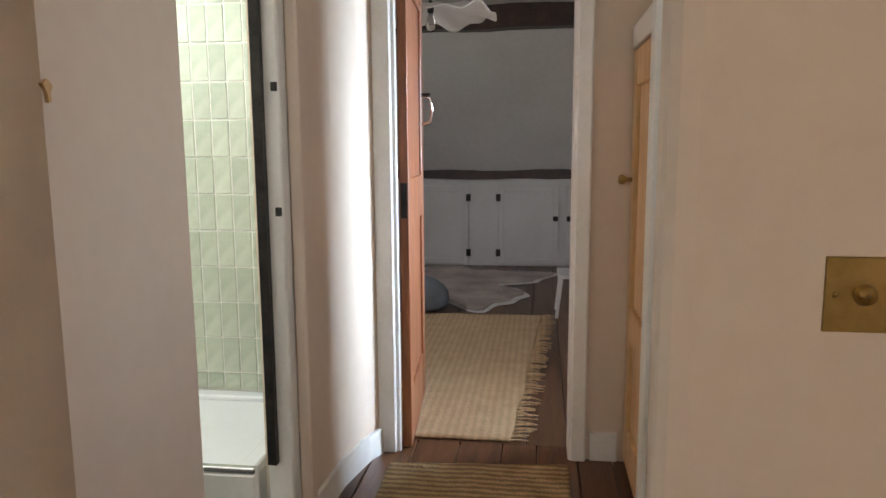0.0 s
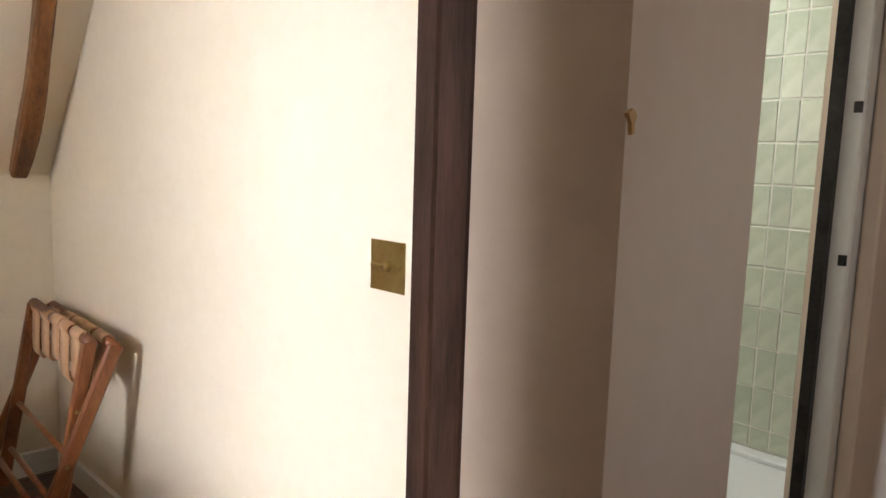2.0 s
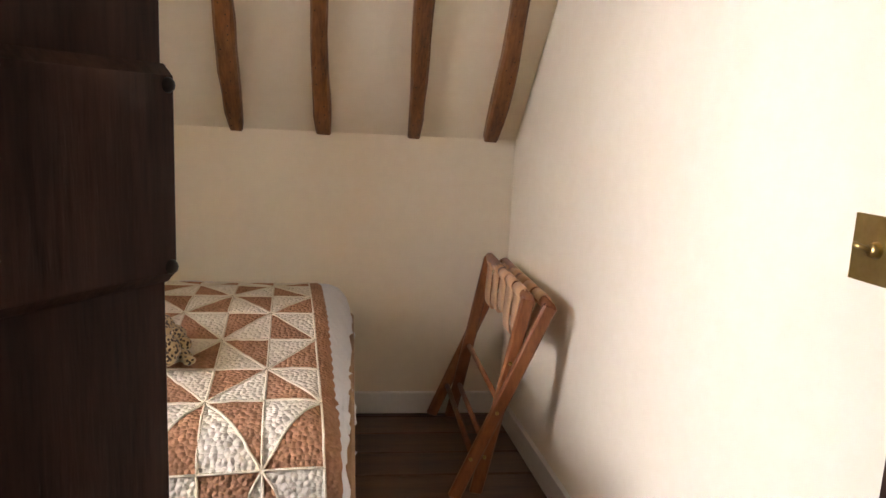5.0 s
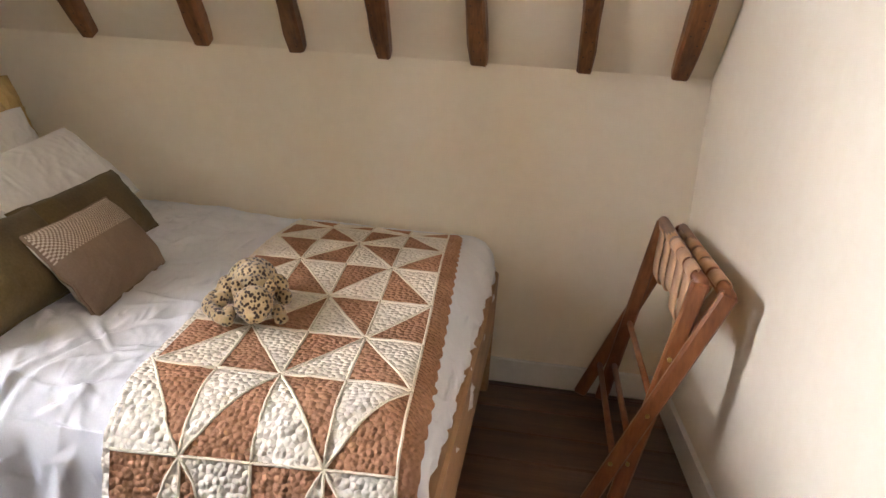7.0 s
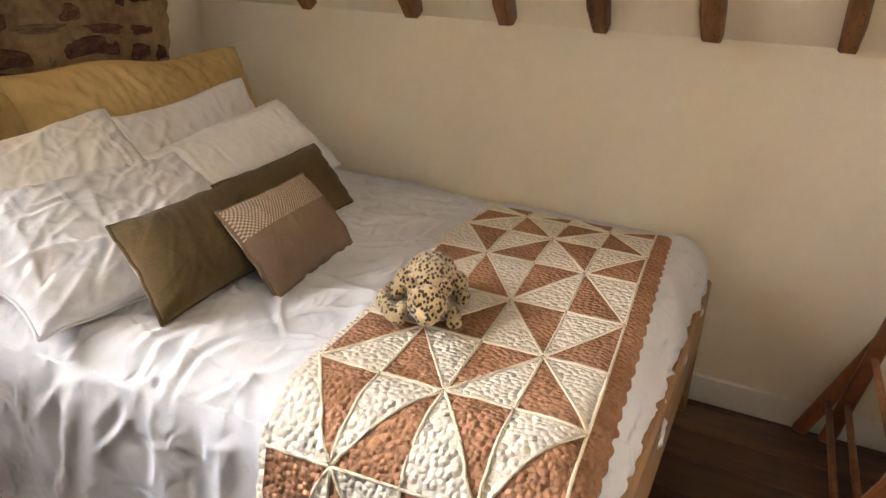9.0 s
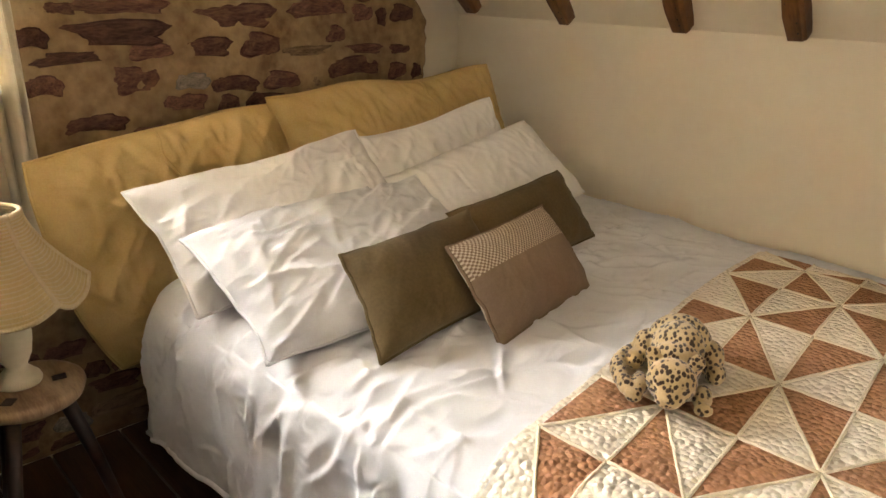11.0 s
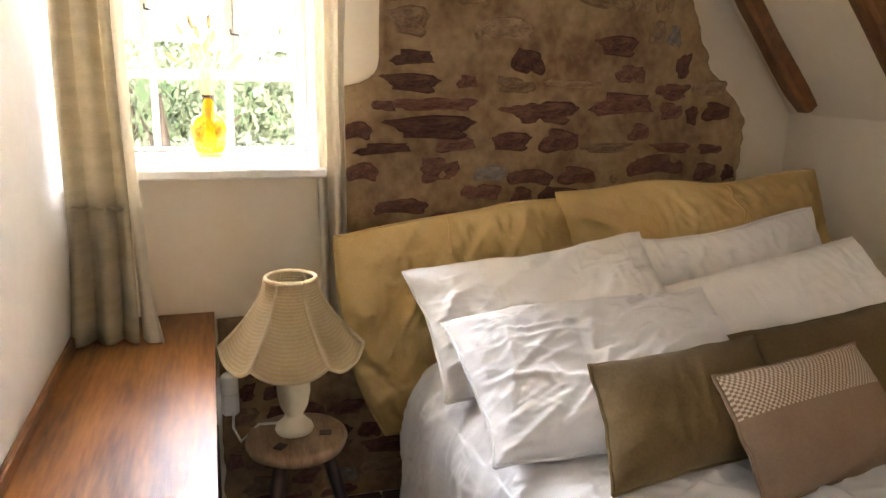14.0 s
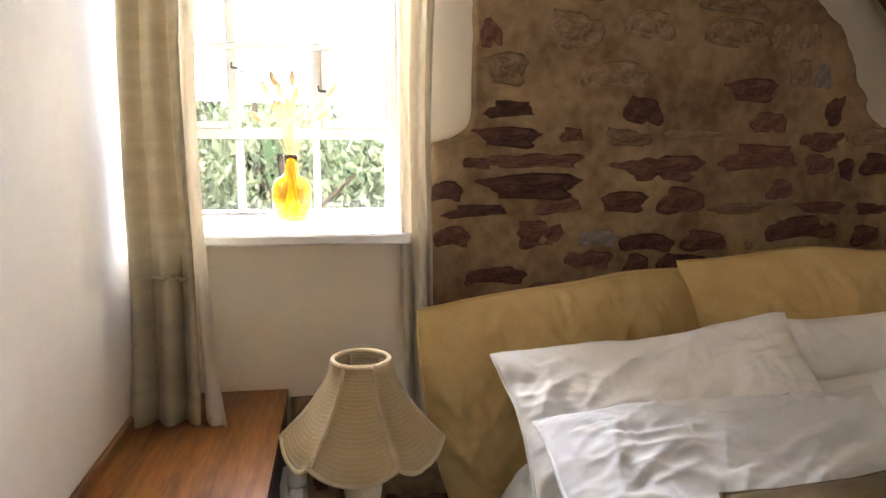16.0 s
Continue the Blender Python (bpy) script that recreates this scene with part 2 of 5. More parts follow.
GREYFABRIC = surface("grey_upholstery", (0.16, 0.18, 0.20), (0.22, 0.24, 0.26), 0.9, 9, 150, 0.4, 0.002)
LEAF = surface("hedge_leaf", (0.13, 0.17, 0.085), (0.26, 0.30, 0.18), 0.6, 1.2, 14, 0.1, 0.002)
BARK = surface("tree_bark", (0.05, 0.035, 0.022), (0.12, 0.09, 0.06), 0.9, 6, 30, 0.8, 0.01)
GRASS = surface("meadow_grass", (0.06, 0.11, 0.025), (0.13, 0.19, 0.05), 0.9, 0.4, 6, 0.6, 0.03)
STRAW = surface("dried_grass", (0.50, 0.36, 0.17), (0.66, 0.50, 0.27), 0.9, 40, 200, 0.5, 0.001)
GLASS = glassy("window_glass", (1, 1, 1))
AMBER = glassy("amber_glass", (1.0, 0.70, 0.02), 0.02)
BULB = glassy("lamp_glass", (1, 0.97, 0.92), 0.02)


def checked_cloth():
    m = surface("houndstooth_wool", (0.30, 0.22, 0.15), (0.36, 0.27, 0.19), 0.95, 20, 200, 0.3, 0.0015, spec=0.1)
    n, l = m.node_tree.nodes, m.node_tree.links
    ch, tc = n.new("ShaderNodeTexChecker"), n.new("ShaderNodeTexCoord")
    ch.inputs["Scale"].default_value = 1 / 0.0048
    ch.inputs["Color1"].default_value, ch.inputs["Color2"].default_value = (0.20, 0.135, 0.09, 1), (0.52, 0.43, 0.33, 1)
    l.new(tc.outputs["UV"], ch.inputs["Vector"])
    l.new(ch.outputs["Color"], n["Principled BSDF"].inputs["Base Color"])
    return m


def spotted_plush():
    m = surface("spotted_plush", (0.38, 0.27, 0.135), (0.52, 0.39, 0.22), 0.95, 20, 220, 0.7, 0.004, sheen=0.3, spec=0.1)
    n, l = m.node_tree.nodes, m.node_tree.links
    vo, tc, rp, mx = n.new("ShaderNodeTexVoronoi"), n.new("ShaderNodeTexCoord"), n.new("ShaderNodeValToRGB"), n.new("ShaderNodeMix")
    vo.inputs["Scale"].default_value = 88
    mp = n.new("ShaderNodeMapping")
    mp.inputs["Scale"].default_value = (1.25, 0.75, 1.1)
    l.new(tc.outputs["Object"], mp.inputs[0]), l.new(mp.outputs[0], vo.inputs["Vector"])
    rp.color_ramp.elements[0].position, rp.color_ramp.elements[1].position = 0.38, 0.50
    l.new(vo.outputs["Distance"], rp.inputs[0])
    mx.data_type = "RGBA"
    p = n["Principled BSDF"]
    l.new(rp.outputs[0], mx.inputs[0])
    mx.inputs[6].default_value = (0.045, 0.028, 0.018, 1)
    l.new(p.inputs["Base Color"].links[0].from_socket, mx.inputs[7])
    l.new(mx.outputs[2], p.inputs["Base Color"])
    return m


CHECK, PLUSH = checked_cloth(), spotted_plush()


# ---- mesh helpers ----
def link_mesh(name, bm, material, smooth=False):
    me = bpy.data.meshes.new(name)
    bmesh.ops.recalc_face_normals(bm, faces=bm.faces[:])
    if smooth:
        for f in bm.faces:
            f.smooth = True
    bm.to_mesh(me)
    bm.free()
    me.materials.append(material)
    return new(name, me)


def part(name, bm, material, parent, label="", smooth=False):
    ob = link_mesh(name, bm, material, smooth)
    ob.parent = parent
    if parent.parent is None and parent.type == "EMPTY":
        ob.matrix_parent_inverse = parent.matrix_basis.inverted()
    if label:
        ob["label"] = label
    return ob


def thing(name, base, label, category, group="", kind=""):
    ob = new(name)
    ob.location = base
    ob.empty_display_size = 0.05
    return tagged(ob, label, category, group, kind)


def box(bm, lo, hi, bevel=0.0, m=None, seg=1):
    r = bmesh.ops.create_cube(bm, size=1.0)["verts"]
    c, d = [(a + b) / 2 for a, b in zip(lo, hi)], [abs(b - a) for a, b in zip(lo, hi)]
    bmesh.ops.scale(bm, vec=d, verts=r)
    bmesh.ops.translate(bm, vec=c, verts=r)
    if bevel:
        edges = list({e for v in r for e in v.link_edges})
        out = bmesh.ops.bevel(bm, geom=edges, offset=bevel, segments=seg, affect="EDGES", profile=0.6)
        r = list({v for f in out["faces"] for v in f.verts} | {v for v in r if v.is_valid})
    if m is not None:
        bmesh.ops.transform(bm, matrix=m, verts=r)
    return bm


def bx(lo, hi, bevel=0.0):
    return box(bmesh.new(), lo, hi, bevel)


def beam(bm, a, b, w, d, up=(0, 0, 1), bevel=0.003):
    """A square bar from a to b, w wide and d deep."""
    a, b = Vector(a), Vector(b)
    z = (b - a).normalized()
    x = Vector(up).cross(z)
    x = x.normalized() if x.length > 1e-4 else Vector((1, 0, 0))
    y = z.cross(x)
    m = Matrix((x, y, z)).transposed().to_4x4()
    m.translation = (a + b) / 2
    return box(bm, (-w / 2, -d / 2, -(b - a).length / 2), (w / 2, d / 2, (b - a).length / 2), bevel, m)


def tube(bm, pts, r, n=8, r2=None):
    rings = []
    pts = [Vector(p) for p in pts]
    for i, p in enumerate(pts):
        d = (pts[min(i + 1, len(pts) - 1)] - pts[max(i - 1, 0)]).normalized()
        x = d.cross(Vector((0.31, 0.17, 0.93)))
        x.normalize()
        y = d.cross(x)
        rr = r if r2 is None else r + (r2 - r) * i / (len(pts) - 1)
        rings.append([bm.verts.new(p + (x * math.cos(2 * math.pi * k / n) + y * math.sin(2 * math.pi * k / n)) * rr) for k in range(n)])
    for a, b in zip(rings, rings[1:]):
        for k in range(n):
            bm.faces.new((a[k], a[(k + 1) % n], b[(k + 1) % n], b[k]))
    bm.faces.new(rings[0]), bm.faces.new(rings[-1])
    return bm


def lathe(bm, profile, centre, n=32):
    rings = []
    for r, z in profile:
        rings.append([bm.verts.new((centre[0] + r * math.cos(2 * math.pi * k / n), centre[1] + r * math.sin(2 * math.pi * k / n), centre[2] + z)) for k in range(n)])
    for a, b in zip(rings, rings[1:]):
        for k in range(n):
            bm.faces.new((a[k], a[(k + 1) % n], b[(k + 1) % n], b[k]))
    return bm, rings


def turned(profile, centre, n=32):
    bm, rings = lathe(bmesh.new(), profile, centre, n)
    bm.faces.new(rings[0]), bm.faces.new(rings[-1])
    return bm


def sheet(fn, nu, nv, thick=0.0):
    """A grid of fn(u, v) with u, v from 0 to 1; thick: extrude along normals."""
    bm = bmesh.new()
    g = [[bm.verts.new(fn(i / nu, j / nv)) for j in range(nv + 1)] for i in range(nu + 1)]
    for i in range(nu):
        for j in range(nv):
            bm.faces.new((g[i][j], g[i + 1][j], g[i + 1][j + 1], g[i][j + 1]))
    if thick:
        bm.normal_update()
        h = [[bm.verts.new(v.co - v.normal * thick) for v in row] for row in g]
        for i in range(nu):
            for j in range(nv):
                bm.faces.new((h[i][j + 1], h[i + 1][j + 1], h[i + 1][j], h[i][j]))
        rim = [(i, 0) for i in range(nu)] + [(nu, j) for j in range(nv)] + [(nu - i, nv) for i in range(nu)] + [(0, nv - j) for j in range(nv)]
        for (a, b), (c, d) in zip(rim, rim[1:] + rim[:1]):
            bm.faces.new((g[c][d], g[a][b], h[a][b], h[c][d]))
    return bm


def prism(bm, pts, lo, hi, axis):
    """A polygon of 2D points pushed along an axis from lo to hi."""
    def at(p, h):
        q = list(p)
        q.insert(axis, h)
        return q
    a = [bm.verts.new(at(p, lo)) for p in pts]
    b = [bm.verts.new(at(p, hi)) for p in pts]
    bm.faces.new(a), bm.faces.new(b)
    for k in range(len(pts)):
        bm.faces.new((a[k], a[(k + 1) % len(pts)], b[(k + 1) % len(pts)], b[k]))
    return bm


def structure(name, bm, material, label, category, smooth=False):
    return tagged(link_mesh(name, bm, material, smooth), label, category, kind="structure")


# ---- the bedroom shell ----
# back wall y = 0, stone gable x = -2.47, door wall y = -2.18, floor z = 0
XW, KNEE, CEIL = -2.485, 1.08, 2.12
SLOPE = math.tan(radians(50))
YFLAT = -(CEIL - KNEE) / SLOPE

wall_back = structure("wall_back", bx((-2.95, 0.0, -0.1), (0.25, 0.14, KNEE + 0.16)), CREAM, "cream limewashed low knee wall under the eaves", "wall")
bm = bmesh.new()
prism(bm, [(0.0, KNEE), (YFLAT, CEIL), (-2.35, CEIL), (-2.35, CEIL + 0.15), (YFLAT - 0.05, CEIL + 0.15), (0.1, KNEE + 0.02)], -2.95, 0.25, 0)
ceiling = structure("ceiling", bm, CREAM, "cream plaster ceiling sloping down to the knee wall", "ceiling")
# right wall, running slightly out of square
bm = bmesh.new()
prism(bm, [(0.014, -2.06), (-0.10, 0.05), (0.10, 0.05), (0.10, -2.06)], -0.1, CEIL + 0.1, 2)
wall_right = structure("wall_right", bm, CREAM, "smooth cream painted bedroom wall beside the door", "wall")
# gable wall with the window opening
WY0, WY1, WZ0, WZ1 = -2.155, -1.600, 0.925, 1.92
bm = bmesh.new()
XR, YR = -2.65, -0.72   # plaster set back beside the chimney breast
for lo, hi in (((-2.95, -2.35, -0.1), (XW, YR, WZ0)), ((-2.95, -2.35, WZ1), (XW, YR, CEIL + 0.1)), ((-2.95, -2.35, WZ0), (XW, WY0, WZ1)), ((-2.95, WY1, WZ0), (XW, YR, WZ1)), ((-2.95, YR, -0.1), (XR, 0.14, CEIL + 0.1))):
    box(bm, lo, hi)
wall_gable = structure("wall_gable", bm, CREAM, "thick plastered gable wall with a deep window reveal", "wall")
# door wall: left of the doorway, and over it
bm = bmesh.new()
prism(bm, [(-2.95, -2.30), (-1.035, -2.30), (-0.935, -2.18), (-2.95, -2.18)], -0.1, CEIL + 0.1, 2)
prism(bm, [(-1.035, -2.30), (-0.02, -2.30), (-0.02, -2.18), (-0.935, -2.18)], 1.87, CEIL + 0.1, 2)
wall_door = structure("wall_door", bm, CHALK, "white painted wall around the bedroom doorway", "wall")
floor = structure("floor", bx((-2.95, -5.0, -0.12), (6.6, 0.2, -0.023)), STOOLLEG, "dark subfloor under stained floorboards", "floor")

# skirting boards
bm = bx((-2.45, -0.016, 0.0), (-0.10, 0.0, 0.088), 0.003)
structure("baseboard_back", bm, WHITE, "white painted skirting board", "baseboard")
bm = bmesh.new()
prism(bm, [(0.010, -2.02), (-0.098, -0.018), (-0.114, -0.018), (-0.006, -2.02)], 0.0, 0.085, 2)
structure("baseboard_right", bm, WHITE, "white painted skirting board", "baseboard")


hole_mesh = bpy.data.meshes.new("nail_hole")
hole = bmesh.new()
bmesh.ops.create_cone(hole, cap_ends=True, segments=8, radius1=0.0026, radius2=0.0022, depth=0.0016)
hole.to_mesh(hole_mesh)
hole.free()
hole_mesh.materials.append(STOOLLEG)


def rafter(x, foot_y, foot_z, length, w, lean, top_x=0.0):
    """An old, slightly bent rafter end on the sloping ceiling."""
    bm = bmesh.new()
    rnd = random.Random(int(x * 1000))
    n, rings = 14, []
    d = Vector((0, -math.cos(radians(50)), math.sin(radians(50))))
    up = Vector((0, -d.z, d.y)) * 1.0
    for i in range(n + 1):
        s = i / n
        c = Vector((x + top_x * s + 0.006 * math.sin(s * 7 + lean) * (1 + s), foot_y, foot_z)) + d * (s * length)
        ww, hh = w * (1 + 0.10 * math.sin(s * 9 + lean * 3)) * (0.86 if i == 0 else 1), 0.030 * (0.7 if i == 0 else 1)
        ring = []
        for a, b in ((-1, 0.9), (-1, -0.6), (-0.75, -1), (0.75, -1), (1, -0.6), (1, 0.9)):
            ring.append(bm.verts.new(c + Vector((a * ww / 2 + rnd.uniform(-1, 1) * 0.002, 0, 0)) - up * (b * hh + rnd.uniform(-1, 1) * 0.0015) * -1 * -1))
        rings.append(ring)
    for a, b in zip(rings, rings[1:]):
        for k in range(6):
            bm.faces.new((a[k], a[(k + 1) % 6], b[(k + 1) % 6], b[k]))
    bm.faces.new(rings[0]), bm.faces.new(rings[-1])
    ob = link_mesh("rafter", bm, RAFTER)
    for k in range(16):
        s = (k + rnd.uniform(0.2, 0.8)) / 34 + 0.01
        c = Vector((x + top_x * s + 0.006 * math.sin(s * 7 + lean) * (1 + s) + w * rnd.choice((-0.22, 0.2)) + rnd.uniform(-0.003, 0.003), foot_y, foot_z)) + d * (s * length)
        nail = new("nail_hole", hole_mesh)
        nail.parent = ob
        q = up.to_track_quat("Z", "Y").to_matrix().to_4x4()
        q.translation = c + up * 0.0300
        nail.matrix_basis = q
    return tagged(ob, "old dark brown rafter with nail holes on the sloping ceiling", "rafter", "rafters over the bed", "structure")


for i, (rx, tx) in enumerate(((-0.199, 0.0), (-0.490, 0.0), (-0.812, 0.0), (-1.108, 0.0), (-1.396, 0.0), (-1.723, 0.0), (-2.135, 0.0), (-2.532, 0.0))):
    rafter(rx, -0.030 if i < 7 else -0.045, KNEE + 0.004 if i < 7 else KNEE + 0.022, 1.15, 0.058, i * 1.3, tx)

# ---- window ----
WX = -2.80
window = thing("window_1", (WX, -1.88, WZ0), "white painted three-light cottage casement window with small panes", "window", kind="structure")


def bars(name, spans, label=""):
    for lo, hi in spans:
        part(name, bx(lo, hi, 0.003), SHADED_FRAME, window, label)


M1, M2, R1, R2 = -2.020, -1.808, 1.162, 1.380
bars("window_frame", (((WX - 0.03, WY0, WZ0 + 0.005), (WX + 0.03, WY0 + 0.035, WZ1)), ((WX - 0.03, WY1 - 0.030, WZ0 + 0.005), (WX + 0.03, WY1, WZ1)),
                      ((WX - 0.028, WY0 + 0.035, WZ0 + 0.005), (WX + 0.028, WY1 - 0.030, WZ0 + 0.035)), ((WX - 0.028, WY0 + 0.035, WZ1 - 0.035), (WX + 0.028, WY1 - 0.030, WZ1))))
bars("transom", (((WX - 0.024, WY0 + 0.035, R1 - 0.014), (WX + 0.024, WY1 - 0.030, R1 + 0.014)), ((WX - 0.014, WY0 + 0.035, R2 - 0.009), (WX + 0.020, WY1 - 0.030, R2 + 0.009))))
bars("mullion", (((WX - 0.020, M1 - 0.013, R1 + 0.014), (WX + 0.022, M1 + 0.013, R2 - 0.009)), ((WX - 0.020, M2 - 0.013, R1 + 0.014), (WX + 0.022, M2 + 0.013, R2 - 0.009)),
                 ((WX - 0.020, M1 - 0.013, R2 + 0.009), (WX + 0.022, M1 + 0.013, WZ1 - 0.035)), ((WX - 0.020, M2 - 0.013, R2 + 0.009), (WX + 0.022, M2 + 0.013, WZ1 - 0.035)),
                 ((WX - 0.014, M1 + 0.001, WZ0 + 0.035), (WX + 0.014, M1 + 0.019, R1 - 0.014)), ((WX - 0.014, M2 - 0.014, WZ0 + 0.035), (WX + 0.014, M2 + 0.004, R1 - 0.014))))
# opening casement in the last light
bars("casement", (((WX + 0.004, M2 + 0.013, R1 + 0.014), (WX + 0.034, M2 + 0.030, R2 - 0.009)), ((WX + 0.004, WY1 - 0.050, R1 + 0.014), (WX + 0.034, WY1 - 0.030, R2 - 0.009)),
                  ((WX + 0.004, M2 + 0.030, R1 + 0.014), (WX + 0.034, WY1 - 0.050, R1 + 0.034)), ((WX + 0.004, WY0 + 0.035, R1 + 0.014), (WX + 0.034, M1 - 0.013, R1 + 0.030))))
for ya, yb in ((WY0 + 0.03, M1), (M1, M2), (M2, WY1 - 0.028)):
    for za, zb in ((WZ0 + 0.03, R1), (R1, R2), (R2, WZ1 - 0.03)):
        pane = part("pane", bx((WX - 0.0015, ya, za), (WX + 0.0015, yb, zb)), GLASS, window)
        pane.visible_shadow = False
for y, z in ((M1 + 0.002, 1.325), (M2 + 0.004, 1.27)):
    bm = tube(bmesh.new(), [(WX + 0.03, y, z + 0.012), (WX + 0.045, y + 0.002, z), (WX + 0.048, y + 0.022, z - 0.002), (WX + 0.044, y + 0.030, z - 0.016)], 0.0032, 6)
    part("window_catch", bm, IRON, window, "black iron casement catch", True)
bm = tube(bmesh.new(), [(WX + 0.04, M2 + 0.10, R1 + 0.030), (WX + 0.055, M2 + 0.09, R1 + 0.012), (WX + 0.05, M2 + 0.085, R1 - 0.02), (WX + 0.045, M2 + 0.075, R1 - 0.045)], 0.0028, 6)
part("stay", bm, PLASTIC, window, "thin casement stay", True)
part("window_sill", bx((WX + 0.03, WY0 + 0.002, WZ0 + 0.001), (-2.40, WY1 + 0.0, WZ0 + 0.026), 0.005), WHITE, window, "deep white painted window board")


def curtain(name, x, y0, y1, z0, z1, folds, depth, material, label, splay=0.0, hem=0.0):
    def fn(u, v):
        z = z1 + (z0 - z1) * v
        y = y0 + (y1 - y0) * u - splay * v * (1 - u)
        xx = x + depth * math.sin(u * folds * 2 * math.pi + 0.6) * (0.7 + 0.3 * v) + 0.006 * noise.noise((u * 4, v * 6, x))
        y += 0.006 * noise.noise((u * 3, v * 4, 7.3)) + 0.004 * math.sin(v * 9)
        if v > 0.93:
            xx += hem * (v - 0.93) / 0.07
        return (xx, y, z)
    bm = sheet(fn, 48, 40, 0.004)
    th = thing(name, (x, (y0 + y1) / 2, z0), label, "curtain")
    part("drape", bm, material, th, "", True)
    return th


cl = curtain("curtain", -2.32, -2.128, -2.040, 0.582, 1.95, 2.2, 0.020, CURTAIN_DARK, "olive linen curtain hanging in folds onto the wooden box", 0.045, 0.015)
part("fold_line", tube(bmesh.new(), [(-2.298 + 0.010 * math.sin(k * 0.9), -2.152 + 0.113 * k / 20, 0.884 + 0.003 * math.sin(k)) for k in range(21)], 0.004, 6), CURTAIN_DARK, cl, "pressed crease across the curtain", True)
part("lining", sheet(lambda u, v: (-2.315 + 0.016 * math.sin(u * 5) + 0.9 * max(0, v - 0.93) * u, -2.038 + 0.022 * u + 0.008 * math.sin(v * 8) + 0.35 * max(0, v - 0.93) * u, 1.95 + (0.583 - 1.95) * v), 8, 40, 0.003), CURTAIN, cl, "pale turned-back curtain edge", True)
curtain("curtain", -2.425, -1.618, -1.550, 0.42, 1.95, 2.0, 0.016, CURTAIN, "pale linen curtain bunched beside the stone chimney breast")

# ---- boxed-in window seat with polished top ----
seat = thing("window_seat", (-1.75, -2.03, 0.0), "boxed-in ledge with a polished reddish wooden top against the wall", "ledge")
bm = bmesh.new()
prism(bm, [(-2.484, -2.178), (-2.484, -1.880), (-1.05, -1.872), (-1.05, -2.176)], 0.550, 0.577, 2)
part("top_board", bm, BOXWOOD, seat, "polished grained mahogany board")
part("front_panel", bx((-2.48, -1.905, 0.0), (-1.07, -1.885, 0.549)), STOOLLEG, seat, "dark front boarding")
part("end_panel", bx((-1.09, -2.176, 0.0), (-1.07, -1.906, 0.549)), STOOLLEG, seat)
part("upstand", bx((-2.33, -2.178, 0.578), (-1.06, -2.166, 0.606), 0.003), BOXWOOD, seat, "thin wooden strip along the wall")

# ---- bedroom doorway ----
door_frame = thing("door_frame", (-0.45, -2.1, 0.0), "dark stained oak frame of the bedroom doorway", "door frame", kind="structure")
part("jamb", bx((-0.112, -2.020, 0.0), (-0.005, -1.968, 1.93), 0.006), DARKWOOD, door_frame)
part("jamb", bx((-0.128, -2.108, 0.0), (-0.005, -2.036, 1.93), 0.006), DARKWOOD, door_frame)
part("groove", bx((-0.090, -2.040, 0.0), (-0.01, -2.016, 1.92)), STOOLLEG, door_frame)
# unseen extra depth on this jamb keeps window light off the hall splay
part("jamb", bx((-0.932, -2.172, 0.0), (-0.880, -2.045, 1.86), 0.006), DARKWOOD, door_frame)
part("head", bx((-0.855, -2.16, 1.86), (-0.13, -2.06, 1.95), 0.006), DARKWOOD, door_frame)

# plank door standing open into the hall
door = thing("plank_door", (-0.86, -2.20, 0.0), "dark stained ledged plank door standing open into the hall", "door")
hinge = Matrix.Translation((-0.857, -2.107, 0)) @ Matrix.Rotation(radians(237), 4, "Z")
for k in range(5):
    bm = box(bmesh.new(), (0.002 + k * 0.135, 0.0, 0.02), (0.134 + k * 0.135, 0.024, 1.84), 0.004, hinge)
    part("plank", bm, DARKWOOD, door)
for z in (0.20, 1.085, 1.62):
    ledge = part("ledge", box(bmesh.new(), (0.004, 0.024, z - 0.072), (0.64, 0.042, z + 0.076), 0.008, hinge), DARKWOOD, door, "broad screwed ledge")
    for zz in (z - 0.060, z + 0.062):
        bm = bmesh.new()
        bmesh.ops.create_uvsphere(bm, u_segments=10, v_segments=6, radius=0.0055)
        bmesh.ops.transform(bm, matrix=hinge @ Matrix.Translation((0.016, 0.041, zz)), verts=bm.verts)
        part("screw", bm, IRON, ledge, "", True)


def toggle_switch(m, w, h):
    """A flat brass plate with a dolly switch; local x across, z up, y out of the wall."""
    sw = thing("light_switch", m.translation, "square brass plate with a brass dolly light switch", "light switch")
    plate = part("plate", box(bmesh.new(), (-w / 2, 0, -h / 2), (w / 2, 0.004, h / 2), 0.001, m), BRASS, sw)
    bm = bmesh.new()
    bmesh.ops.create_cone(bm, cap_ends=True, segments=20, radius1=0.012, radius2=0.009, depth=0.010)
    bmesh.ops.transform(bm, matrix=m @ Matrix.Translation((0, 0.009, 0)) @ Matrix.Rotation(radians(-90), 4, "X"), verts=bm.verts)
    part("collar", bm, BRASS, sw, "", True)
    bm = tube(bmesh.new(), [m @ Vector((0, 0.012, 0)), m @ Vector((0.006, 0.020, 0.003)), m @ Vector((0.016, 0.028, 0.006))], 0.0028, 8, 0.0042)
    part("dolly", bm, BRASS, sw, "", True)
    for s in (-1, 1):
        bm = bmesh.new()
        bmesh.ops.create_uvsphere(bm, u_segments=10, v_segments=6, radius=0.0035)
        bmesh.ops.transform(bm, matrix=m @ Matrix.Translation((s * w * 0.37, 0.0045, 0)), verts=bm.verts)
        part("screw", bm, BRASS, sw, "", True)
    return sw


